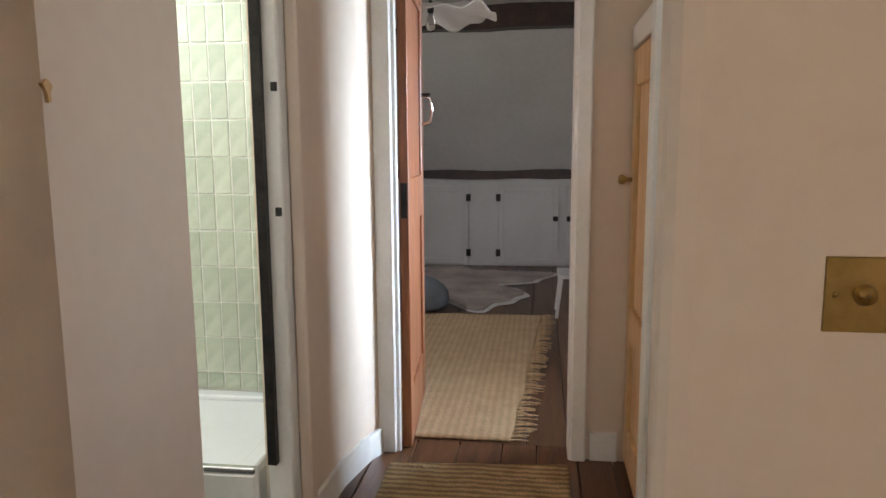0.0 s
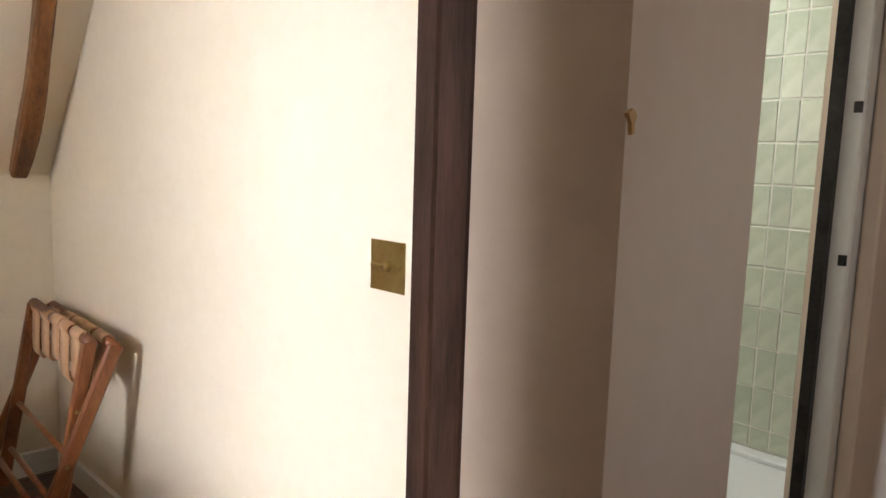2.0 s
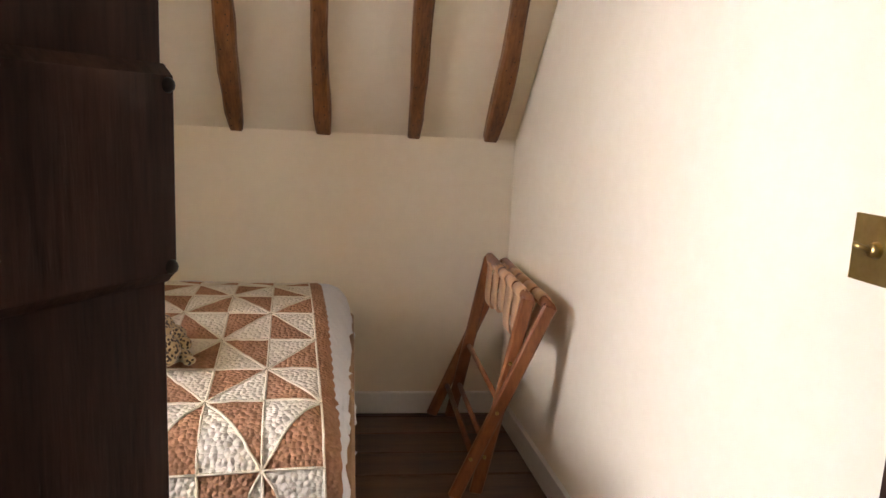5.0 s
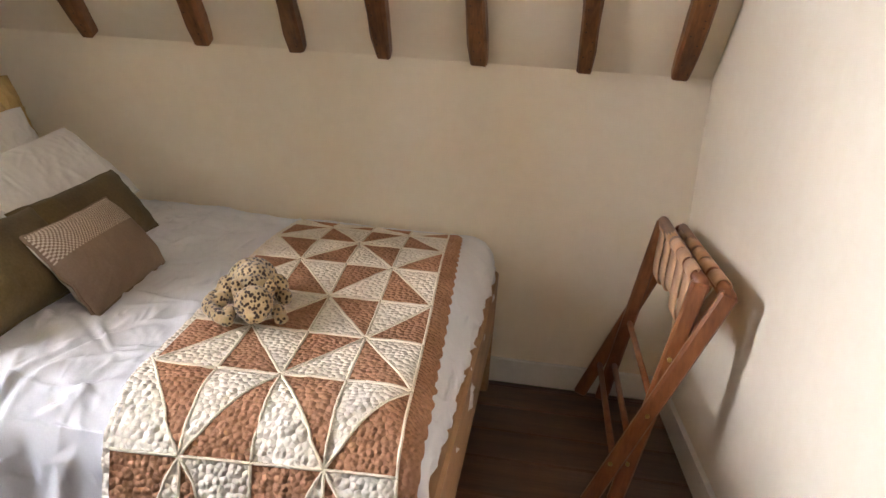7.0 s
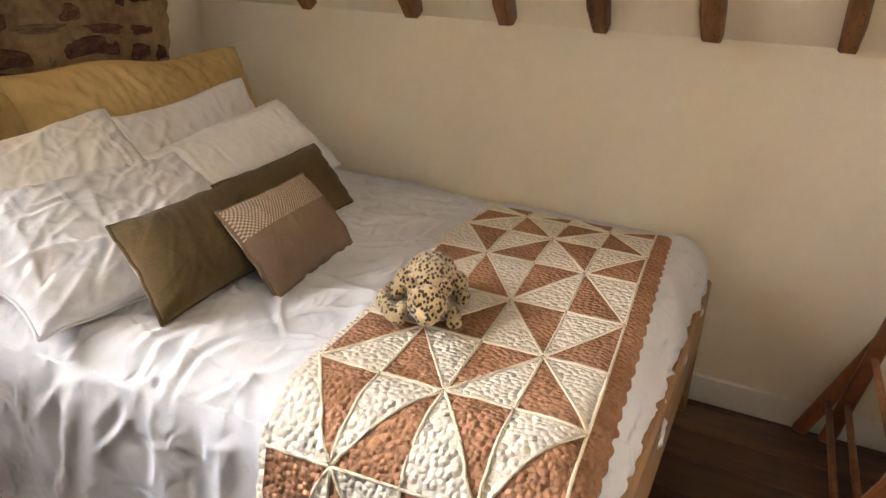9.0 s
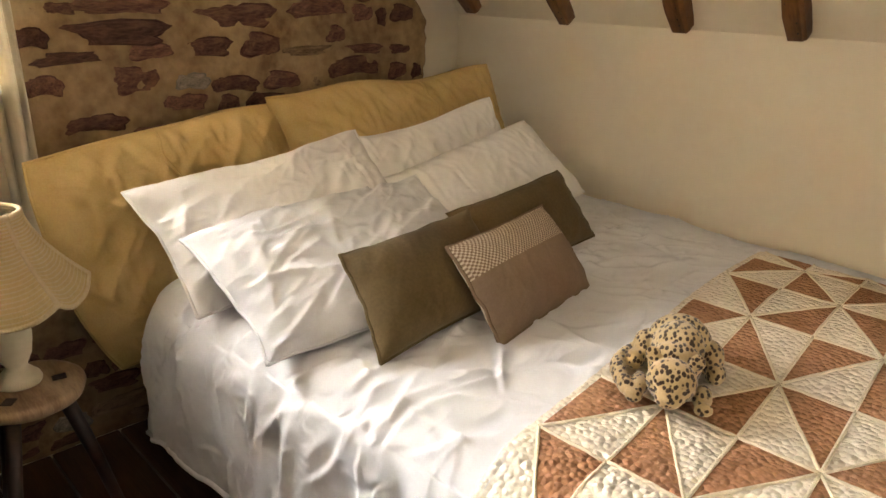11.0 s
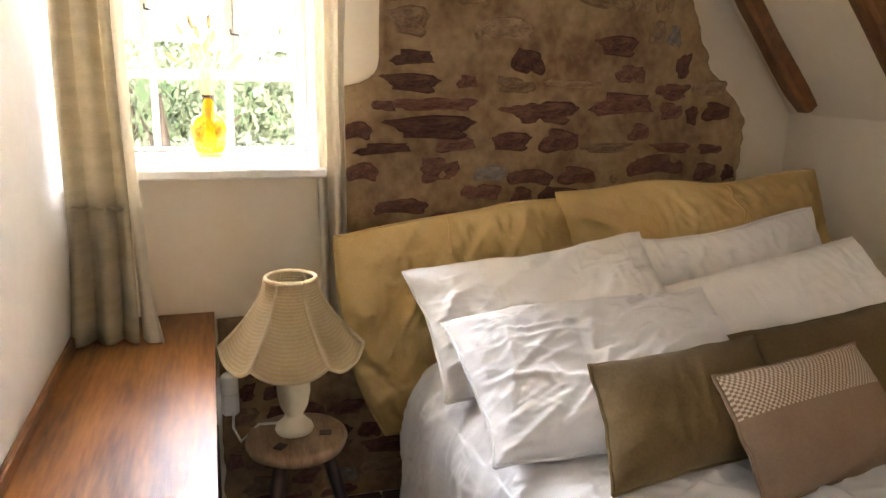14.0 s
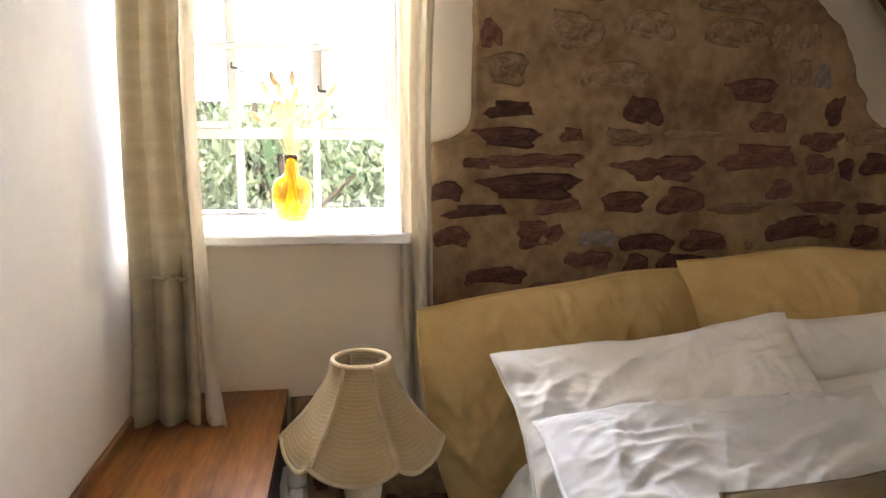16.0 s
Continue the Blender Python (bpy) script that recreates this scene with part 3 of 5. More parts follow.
toggle_switch(Matrix.Translation((-0.002, -1.783, 0.990)) @ Matrix.Rotation(radians(93.1), 4, "Z"), 0.090, 0.093)


# ---- the bed ----
TOP, XFOOT, XHEAD = 0.530, -0.800, -2.27


def creases(x0, y0, width, height, families, seed):
    """Cloth folds as a height field: families of curved sharp ridges (count, length, breadth, rise, angle, spread, y range)."""
    rn = random.Random(seed)
    step = 0.005
    nx, ny = int(width / step) + 2, int(height / step) + 2
    gx, gy = np.meshgrid(np.arange(nx) * step, np.arange(ny) * step, indexing="ij")
    field = np.zeros((nx, ny))
    for count, length, breadth, rise, angle, spread, lo, hi in families:
        for _ in range(count):
            cx, cy = rn.uniform(0, width), rn.uniform(lo, hi) * height
            a = radians(rn.gauss(angle, spread))
            ln, br, h = length * rn.uniform(0.5, 1.4), breadth * rn.uniform(0.6, 1.5), rise * rn.uniform(0.4, 1.2)
            bend, fork = rn.uniform(-1, 1) * 0.9 / ln * 0.35, rn.uniform(-0.4, 0.4)
            i0, i1 = max(0, int((cx - ln) / step)), min(nx, int((cx + ln) / step))
            j0, j1 = max(0, int((cy - ln) / step)), min(ny, int((cy + ln) / step))
            dx, dy = gx[i0:i1, j0:j1] - cx, gy[i0:i1, j0:j1] - cy
            along, across = dx * math.cos(a) + dy * math.sin(a), -dx * math.sin(a) + dy * math.cos(a)
            d = across - bend * along ** 2 + 0.1 * ln * np.sin(along / ln * 5) * fork
            taper = np.clip(1 - (along / ln * 1.15) ** 2, 0, 1) ** 1.2
            wide = br * (1 + 0.8 * along / ln)
            wide = np.maximum(wide, 0.3 * br)
            field[i0:i1, j0:j1] += h * taper * (np.exp(-(np.abs(d) / wide) ** 1.25) - 0.55 * np.exp(-((d - 2.2 * wide) / (1.6 * wide)) ** 2))
    def at(x, y):
        p, q = min(max((x - x0) / step, 0), nx - 1.001), min(max((y - y0) / step, 0), ny - 1.001)
        i, j = int(p), int(q)
        p, q = p - i, q - j
        return float((field[i, j] * (1 - q) + field[i, j + 1] * q) * (1 - p) + (field[i + 1, j] * (1 - q) + field[i + 1, j + 1] * q) * p)
    return at


# y of the field runs from the hanging hem (0) to the wall (1)
bed_folds = creases(-2.45, -2.0, 2.0, 2.0, ((330, 0.12, 0.0065, 0.0095, 60, 34, 0.30, 1.0), (90, 0.20, 0.011, 0.011, 40, 35, 0.28, 0.9), (150, 0.14, 0.008, 0.008, 80, 22, 0.0, 0.38),
                                            (40, 0.24, 0.018, 0.010, 95, 18, 0.05, 0.40), (420, 0.05, 0.005, 0.004, 70, 60, 0.0, 1.0)), 12)


def roll_over(s, r):
    """Distance past an edge, to how far out and how far down the cloth lies."""
    if s <= 0:
        return s, 0.0
    a = s / r
    if a < math.pi / 2:
        return r * math.sin(a), r * (1 - math.cos(a))
    return r + 0.05 * (s - r * math.pi / 2), r + (s - r * math.pi / 2)


def side_edge(x):
    """Where the top begins to turn over the side: further out towards the pillows."""
    f = min(1.0, max(0.0, (-1.15 - x) / 0.8))
    return -1.258 - 0.058 * f * f * (3 - 2 * f)


def bed_point(x, s, lift=0.0, under=0.0):
    """A point of the bed's top: x along it, s across it measured over the edges (0 at the wall, falling). under: how far a throw presses the folds flat."""
    edge = side_edge(x)
    oy, dy = roll_over(edge - s, 0.13)
    ox, dx = roll_over(x - XFOOT, 0.10)
    yy, xx = (edge - oy) if s < edge else s, (XFOOT + ox) if x > XFOOT else x
    drop = math.hypot(dy, dx)
    flat = 1 - 0.85 * under
    puff = 0.014 * noise.noise((xx * 2.2, s * 2.2, 1.7)) + 0.008 * noise.noise((xx * 6, s * 5, 4.1)) * flat
    fold = bed_folds(x, s) * flat
    crown = 0.026 * math.exp(-((s + 0.45) / 0.36) ** 2) + 0.010 * math.exp(-((x + 1.75) / 0.3) ** 2)
    z = TOP - drop + (puff + fold) * (1 if drop < 0.05 else 0.3) + crown * max(0.0, 1 - drop / 0.1) - 0.02 * max(0.0, (s + 0.15) / 0.15) ** 2
    if drop > 0.02:
        f = min(1.0, (drop - 0.02) / 0.12)
        w = (0.020 * noise.noise((xx * 8, yy * 8, drop * 1.5)) + 0.010 * noise.noise((xx * 19, yy * 19, drop * 2.5))) * flat
        if dy > dx:
            yy -= (0.7 * w + fold) * f
        else:
            xx += (w + fold) * f
    return Vector((xx, yy, z)) + (Vector((0, -lift, 0)) if dy > 0.12 and dy >= dx else Vector((lift, 0, 0)) if dx > 0.1 else Vector((0.5 * lift if dx > 0.03 else 0, -0.5 * lift if dy > 0.03 else 0, lift)))


bed = thing("bed", (-1.45, -0.75, 0.0), "low double bed with a brown wooden frame under white bedding", "bed")
part("side_rail", bx((-2.40, -1.385, 0.20), (-0.72, -1.345, 0.36), 0.006), BEDWOOD, bed)
part("side_rail", bx((-2.40, -0.10, 0.20), (-0.72, -0.06, 0.36), 0.006), BEDWOOD, bed)
part("foot_rail", bx((-0.725, -1.375, 0.20), (-0.685, -0.045, 0.415), 0.008), BEDWOOD, bed, "tan wooden foot rail")
for x in (-2.36, -0.735):
    for y in (-1.38, -0.11):
        part("leg", bx((x, y, 0.0), (x + 0.05, y + 0.05, 0.20), 0.006), BEDWOOD, bed)
part("mattress", bx((-2.36, -1.37, 0.30), (-0.77, -0.05, 0.475), 0.04), PILLOWCASE, bed)

duvet = thing("duvet", (-1.45, -0.75, TOP), "rumpled white linen duvet hanging over the side of the bed", "duvet")


def throw_press(x, s):
    """1 under the crochet throw, 0 away from it."""
    return min(1.0, max(0.0, (x + 1.30) / 0.05)) * min(1.0, max(0.0, (-0.70 - x) / 0.04))


def duvet_point(u, v):
    x = XHEAD + u * (-0.645 + 0.205 * v - XHEAD)
    s = -0.02 - v * (1.70 + 0.06 * (1 - u))
    p = bed_point(x, s, 0.0, throw_press(x, s))
    head = max(0.0, (-2.12 - x) / 0.15)
    p.z -= 0.05 * head * head
    p.y += 0.035 * head * head if p.y < -1.2 else 0
    return p


part("cover", sheet(duvet_point, 330, 360, -0.010), LINEN, duvet, "", True)
hem = [duvet_point(k / 80, 1.0) for k in range(81)] + [duvet_point(1.0, 1 - k / 80) for k in range(1, 81)]
part("hem", tube(bmesh.new(), hem, 0.007, 6), LINEN, duvet, "stitched hem", True)

# crochet throw of toffee and cream triangles
throw = thing("crochet_throw", (-1.0, -0.8, TOP + 0.02), "toffee and cream crochet throw of pinwheel triangles laid across the bed", "blanket")


def node(i, j):
    if j > 4:
        j = 4 + (j - 4) * 0.42
    return Vector((-0.892 - 0.118 * i - 0.016 * j, -1.020 - 0.005 * i + 0.190 * j))


def patch(a, b, c, lift, puff, n=7):
    """A soft triangle that lies on the bed, thick, with its edge drawn down."""
    bm = bmesh.new()
    up, low = {}, {}
    for i in range(n + 1):
        for j in range(n + 1 - i):
            k = n - i - j
            q = (a * i + b * j + c * k) / n
            edge = min(i, j, k)
            h = lift + puff * (0.0 if edge == 0 else 0.75 if edge == 1 else 1.0) + 0.0015 * noise.noise((q.x * 60, q.y * 60, 3.0))
            up[i, j] = bm.verts.new(bed_point(q.x, q.y, h, 1.0))
            low[i, j] = bm.verts.new(bed_point(q.x, q.y, 0.003, 1.0))
    for i in range(n):
        for j in range(n - i):
            bm.faces.new((up[i, j], up[i + 1, j], up[i, j + 1]))
            if i + j < n - 1:
                bm.faces.new((up[i + 1, j], up[i + 1, j + 1], up[i, j + 1]))
    ring = [(i, 0) for i in range(n)] + [(n - j, j) for j in range(n)] + [(0, n - j) for j in range(n)]
    lip = {p: bm.verts.new(up[p].co) for p in ring}   # a hard edge between top and side
    for p, q in zip(ring, ring[1:] + ring[:1]):
        bm.faces.new((lip[p], lip[q], low[q], low[p]))
    return bm


def seam(bm, a, b, n=10, r=0.0028):
    pts = [bed_point(*(a + (b - a) * (k / n)), 0.0178, 1.0) for k in range(n + 1)]
    tube(bm, pts, r, 6)


seams = bmesh.new()
for i in range(-1, 3):
    for j in range(-4, 5):
        p00, p10, p01, p11 = node(i, j), node(i + 1, j), node(i, j + 1), node(i + 1, j + 1)
        if (i + j) % 2 == 0:
            tris = ((p00, p10, p11), (p00, p11, p01))
            brown_first = i % 2 == 0
            seam(seams, p00, p11)
        else:
            tris = ((p00, p10, p01), (p10, p11, p01))
            brown_first = (i + 1) % 2 != 0
            seam(seams, p10, p01)
        seam(seams, p00, p10), seam(seams, p00, p01)
        for k, t in enumerate(tris):
            brown = not brown_first if k == 0 else brown_first
            part("triangle", patch(*t, 0.0165, 0.0030), BROWN_KNIT if brown else CREAM_KNIT, throw, "toffee crochet triangle" if brown else "cream crochet triangle", True)
part("seam_cord", seams, CORD, throw, "raised cream seams", True)


def edging(i0, out, material, label):
    """A scalloped border along one long side."""
    bm = bmesh.new()
    n, g = 150, []
    for k in range(n + 1):
        j = -4 + 9.0 * k / n
        a = node(i0, j)
        wob = out * (0.85 + 0.15 * abs(math.sin(k * 0.75)))
        g.append([bm.verts.new(bed_point(a.x + wob * f, a.y, 0.017 * (1.0 if f < 0.9 else 0.5), 1.0)) for f in (0, 0.35, 0.7, 1.0)])
    for p, q in zip(g, g[1:]):
        for c in range(3):
            bm.faces.new((p[c], p[c + 1], q[c + 1], q[c]))
    part("border", bm, material, throw, label, True)


edging(-1, 0.045, BROWN_KNIT, "scalloped toffee border")
edging(3, -0.018, CREAM_KNIT, "narrow cream border")


# ---- pillows and cushions ----
def cushion(name, tl, tr, bl, thick, material, label, seed, wrinkle=0.010, pinch=0.10, side=None, slump=0.0, split=None, placket=None, lie=60, bulge=None):
    """A stuffed rectangular cushion given by three of its corners; puffed, with drawn-in sides and creases."""
    tl, tr, bl = Vector(tl), Vector(tr), Vector(bl)
    u, v = tr - tl, tl - bl
    nrm = u.cross(v).normalized()
    if nrm.x < 0:
        nrm = -nrm
    th = thing(name, (tl + tr) / 2 - v / 2, label, "pillow" if "pillow" in name else "cushion")
    n = 116
    wide, tall = u.length, v.length
    folds = creases(0, 0, wide, tall, ((int(420 * wide * tall), 0.075, 0.0055, wrinkle * 0.27, lie, 24, 0, 1), (int(120 * wide * tall), 0.15, 0.009, wrinkle * 0.48, lie, 25, 0, 1), (int(900 * wide * tall), 0.04, 0.004, wrinkle * 0.12, lie + 40, 50, 0, 1)), int(seed * 10))

    def point(a, b, s):
        x, y = 2 * a - 1, 2 * b - 1
        px = x * (1 - (pinch if bulge is None else -bulge) * (1 - y * y))
        py = y * (1 - pinch * (1 - x * x))
        body = max(0.0, (1 - abs(x) ** 3) * (1 - abs(y) ** 3)) ** 0.52
        c = bl + u * ((px + 1) / 2) + v * ((py + 1) / 2)
        rim = (1 - min(1, body * 1.3))
        c += v * (slump * y * abs(y) * noise.noise((a * 2.6 + seed * 5, 0.3, seed)) * 1.6) + u * (slump * 0.5 * x * noise.noise((b * 2.2, seed, 4.0)))
        f1 = noise.noise((a * 2.5 + seed, b * 2.7, seed * 1.7))
        # gathers that run in from the seams and the corners
        rad = max(0.0, 1 - abs(noise.noise((math.atan2(y, x) * 4.5, seed * 2.3, 0.6))) * 3.0) * min(1, (x * x + y * y) ** 2)
        sag = 0.30 * (0.5 - b) * body
        h = thick * body * (1 + sag) + wrinkle * 0.8 * (f1 + 0.6 * rad) * body ** 0.5
        if s > 0:
            h += folds(a * wide, b * tall) * min(1.0, body * 1.8)
        return c + nrm * h * s + nrm * 0.010 * rim * noise.noise((a * 7 + seed, b * 7, 1.0))

    def shell(lo, hi, s, mat, nm, lab):
        m = max(6, int(n * (hi - lo)))
        bm = bmesh.new()
        uv = bm.loops.layers.uv.new("uv")
        g = [[bm.verts.new(point(i / n, lo + (hi - lo) * j / m, s)) for j in range(m + 1)] for i in range(n + 1)]
        for i in range(n):
            for j in range(m):
                f = bm.faces.new((g[i][j], g[i + 1][j], g[i + 1][j + 1], g[i][j + 1]))
                for lp, (p, q) in zip(f.loops, ((i, j), (i + 1, j), (i + 1, j + 1), (i, j + 1))):
                    lp[uv].uv = (p / n * u.length, (lo + (hi - lo) * q / m) * v.length)
        part(nm, bm, mat, th, lab, True)

    if split:
        shell(0, split[0], 1, material, "front", "")
        shell(split[0], 1, 1, split[1], "panel", split[2])
    else:
        shell(0, 1, 1, material, "front", "")
    shell(0, 1, -0.8, side or material, "back", "")
    if placket:
        part("placket", tube(bmesh.new(), [point(placket + 0.012 * math.sin(k), 0.52 + 0.47 * k / 14, 1.0) + nrm * 0.001 for k in range(15)], 0.0035, 6), side or material, th, "stitched placket edge", True)
        knot = point(placket + 0.03, 0.60, 1.0) + nrm * 0.006
        for dy, dz in ((0.018, 0.012), (-0.016, 0.012), (0.012, -0.03), (-0.008, -0.034)):
            part("tie", tube(bmesh.new(), [knot, knot + Vector((0.006, dy * 0.6, dz * 0.4)), knot + Vector((0.0, dy, dz))], 0.003, 6), side or material, th, "small fabric tie", True)
    ring = [point(k / 24, 0, 0) for k in range(25)] + [point(1, k / 24, 0) for k in range(1, 25)] + [point(1 - k / 24, 1, 0) for k in range(1, 25)] + [point(0, 1 - k / 24, 0) for k in range(1, 24)]
    part("piping", tube(bmesh.new(), ring + ring[:1], 0.0040, 6), material, th, "", True)
    return th


cushion("euro_pillow", (-2.40, -1.585, 0.785), (-2.40, -0.950, 0.865), (-2.30, -1.470, 0.262), 0.085, MUSTARD, "large mustard linen pillow with a tied placket, slumped against the stones", 1.3, 0.030, 0.03, slump=0.035, placket=0.44, lie=78, bulge=0.11)
cushion("euro_pillow", (-2.375, -1.000, 0.878), (-2.33, -0.185, 0.950), (-2.25, -0.92, 0.44), 0.095, MUSTARD, "large mustard linen pillow leaning on the stone wall", 2.1, 0.018, 0.05, slump=0.05, placket=0.60, lie=100)
cushion("pillow", (-2.161, -1.470, 0.742), (-2.095, -0.908, 0.824), (-1.935, -1.432, 0.530), 0.070, PILLOWCASE, "plump white cotton pillow with soft creases", 3.2, 0.014, 0.06, slump=0.03, lie=35)
cushion("pillow", (-2.215, -0.935, 0.770), (-2.16, -0.335, 0.845), (-2.05, -0.90, 0.50), 0.065, PILLOWCASE, "white cotton pillow behind another", 4.6, 0.010, 0.06, slump=0.04)
cushion("pillow", (-2.035, -0.930, 0.705), (-2.02, -0.345, 0.805), (-1.84, -0.87, 0.525), 0.080, PILLOWCASE, "smooth white cotton pillow near the eaves wall", 5.5, 0.006, 0.05, slump=0.04)
cushion("pillow", (-1.990, -1.432, 0.690), (-1.965, -0.825, 0.722), (-1.665, -1.430, 0.532), 0.062, LINEN, "crumpled white linen pillow with a stitched hem", 6.7, 0.014, 0.05, slump=0.04, lie=25)
cushion("cushion", (-1.790, -0.885, 0.678), (-1.795, -0.460, 0.718), (-1.655, -0.885, 0.530), 0.055, VELVET, "dark olive brown velvet cushion", 7.7, 0.003, 0.06, PIPING)
cushion("cushion", (-1.710, -1.246, 0.684), (-1.735, -0.872, 0.700), (-1.545, -1.280, 0.535), 0.060, VELVET, "olive brown velvet cushion with a pale back", 8.8, 0.003, 0.06, PIPING)
cushion("cushion", (-1.604, -1.066, 0.690), (-1.650, -0.712, 0.700), (-1.450, -1.062, 0.535), 0.055, GREYCLOTH, "taupe cushion with a checked woven band along the top", 9.9, 0.003, 0.05, PIPING, split=(0.62, CHECK, "cream and brown checked band"))


# ---- plush animal ----
def plush(base, turn):
    bm = bmesh.new()

    def ball(c, r, seg=14):
        k = bmesh.ops.create_uvsphere(bm, u_segments=seg, v_segments=10, radius=1.0)["verts"]
        bmesh.ops.scale(bm, vec=r, verts=k)
        bmesh.ops.translate(bm, vec=c, verts=k)
    # rump, back, shoulders, neck, head, muzzle
    ball((0, 0.085, 0.058), (0.068, 0.062, 0.060))
    ball((0, 0.030, 0.066), (0.056, 0.075, 0.056))
    ball((0, -0.030, 0.058), (0.054, 0.050, 0.050))
    ball((0, -0.088, 0.050), (0.050, 0.046, 0.046))
    ball((0, -0.128, 0.034), (0.028, 0.022, 0.022))
    ball((0, -0.148, 0.040), (0.009, 0.006, 0.006), 10)
    for s in (-1, 1):
        ball((s * 0.042, -0.066, 0.090), (0.016, 0.009, 0.017), 10)
        ball((s * 0.022, -0.120, 0.062), (0.012, 0.010, 0.009), 10)
        ball((s * 0.062, -0.070, 0.018), (0.020, 0.044, 0.018), 10)
        ball((s * 0.066, -0.112, 0.016), (0.019, 0.018, 0.014), 10)
        ball((s * 0.066, 0.080, 0.034), (0.032, 0.050, 0.036), 10)
        ball((s * 0.082, 0.030, 0.022), (0.022, 0.030, 0.022), 10)
    for k in range(14):
        a = k / 13
        ball((-0.072 - 0.042 * math.sin(a * 2.9), 0.11 - 0.20 * a, 0.018), (0.018, 0.020, 0.018), 10)
    for v in bm.verts:
        v.co += Vector((noise.noise(v.co * 60), noise.noise(v.co * 60 + Vector((9, 0, 0))), noise.noise(v.co * 60 + Vector((0, 9, 0))))) * 0.002
    ob = link_mesh("plush_leopard", bm, PLUSH, True)
    skin = ob.modifiers.new("skin", "REMESH")
    skin.mode, skin.voxel_size, skin.use_smooth_shade = "VOXEL", 0.0030, True
    ob.matrix_world = Matrix.Translation(base) @ Matrix.Rotation(radians(turn), 4, "Z") @ Matrix.Scale(0.80, 4)
    return tagged(ob, "small spotted plush leopard lying on the crochet throw", "soft toy")


plush((-1.150, -0.970, TOP + 0.026), 24)


# ---- folding luggage rack ----
rack = thing("luggage_rack", (-0.27, -0.42, 0.0), "folded teak luggage rack with tan leather straps leaning in the corner", "luggage rack")
FY0, FY1, TY0, TY1 = -0.625, -0.055, -0.725, -0.185


def rack_leg(x_foot, x_top, z_top, y_foot, y_top, nm="leg"):
    part(nm, beam(bmesh.new(), (x_foot, y_foot, 0.004), (x_top, y_top, z_top), 0.042, 0.021, (0, 1, 0), 0.006), TEAK, rack)


rack_leg(-0.300, -0.200, 0.655, FY0 - 0.012, TY0 - 0.005)
rack_leg(-0.300, -0.205, 0.668, FY1, TY1)
rack_leg(-0.372, -0.140, 0.640, FY0 - 0.036, TY0 - 0.030)
rack_leg(-0.372, -0.142, 0.650, FY1 + 0.022, TY1 + 0.022)
for a, b, r in (((-0.200, TY0 - 0.012, 0.650), (-0.205, TY1 + 0.012, 0.664), 0.017), ((-0.143, TY0 - 0.036, 0.632), (-0.143, TY1 + 0.030, 0.644), 0.017)):
    part("top_rail", tube(bmesh.new(), [a, b], r, 12), TEAK, rack, "", True)
for x, z, f in ((-0.276, 0.150, 0.23), (-0.322, 0.142, 0.22), (-0.252, 0.315, 0.48)):
    part("stretcher", tube(bmesh.new(), [(x, FY0 + (TY0 - FY0) * f, z), (x, FY1 + (TY1 - FY1) * f, z)], 0.009, 10), TEAK, rack, "", True)
for z, x in ((0.462, -0.242), (0.300, -0.266), (0.150, -0.290), (0.144, -0.332)):
    bm = bmesh.new()
    bmesh.ops.create_uvsphere(bm, u_segments=10, v_segments=6, radius=0.006)
    y = FY0 + (TY0 - FY0) * z / 0.65 - 0.045
    bmesh.ops.translate(bm, vec=(x, y, z), verts=bm.verts)
    part("rivet", bm, BRASS, rack, "", True)
for k in range(5):
    f = 0.12 + 0.19 * k
    y = TY0 + (TY1 - TY0) * f
    w, rnd = abs(TY1 - TY0) * 0.155, 0.01 * math.sin(k * 2.1)

    def strap(u, v, y=y, rnd=rnd):
        # round the first rail, slack down between the rails, up round the second
        a = u * 4
        if a < 1:
            q = radians(-60 - 240 * a)
            p = (-0.202 + 0.0195 * math.cos(q), 0.657 - 0.0195 * math.sin(q) * -1)
        elif a < 3:
            s = (a - 1) / 2
            p = (-0.214 + 0.085 * s - 0.035 * math.sin(math.pi * s), 0.640 - (0.12 + 2 * rnd) * math.sin(math.pi * s) ** 0.8)
        else:
            q = radians(180 - 240 * (a - 3))
            p = (-0.143 + 0.0195 * math.cos(q), 0.638 + 0.0195 * math.sin(q))
        return (p[0], y + (v - 0.5) * w + rnd * math.sin(math.pi * u), p[1])
    part("strap", sheet(strap, 48, 2, 0.0025), LEATHER, rack, "tan leather strap hanging slack", True)

# ---- stool, lamp, plugs ----
SX, SY, SZ = -2.125, -1.715, 0.400
stool = thing("stool", (SX, SY, 0.0), "small round worn elm stool with dark splayed legs", "stool")
prof = [(0.0, -0.032), (0.085, -0.032), (0.106, -0.024), (0.111, -0.012), (0.108, -0.003), (0.098, 0.0), (0.0, 0.0)]
bm = turned([(max(r, 0.001), z) for r, z in prof], (SX, SY, SZ), 40)
for v in bm.verts:
    v.co += Vector((noise.noise(v.co * 14), noise.noise(v.co * 14 + Vector((5, 0, 0))), 0.3 * noise.noise(v.co * 20))) * 0.004
top = part("seat", bm, STOOLTOP, stool, "", True)
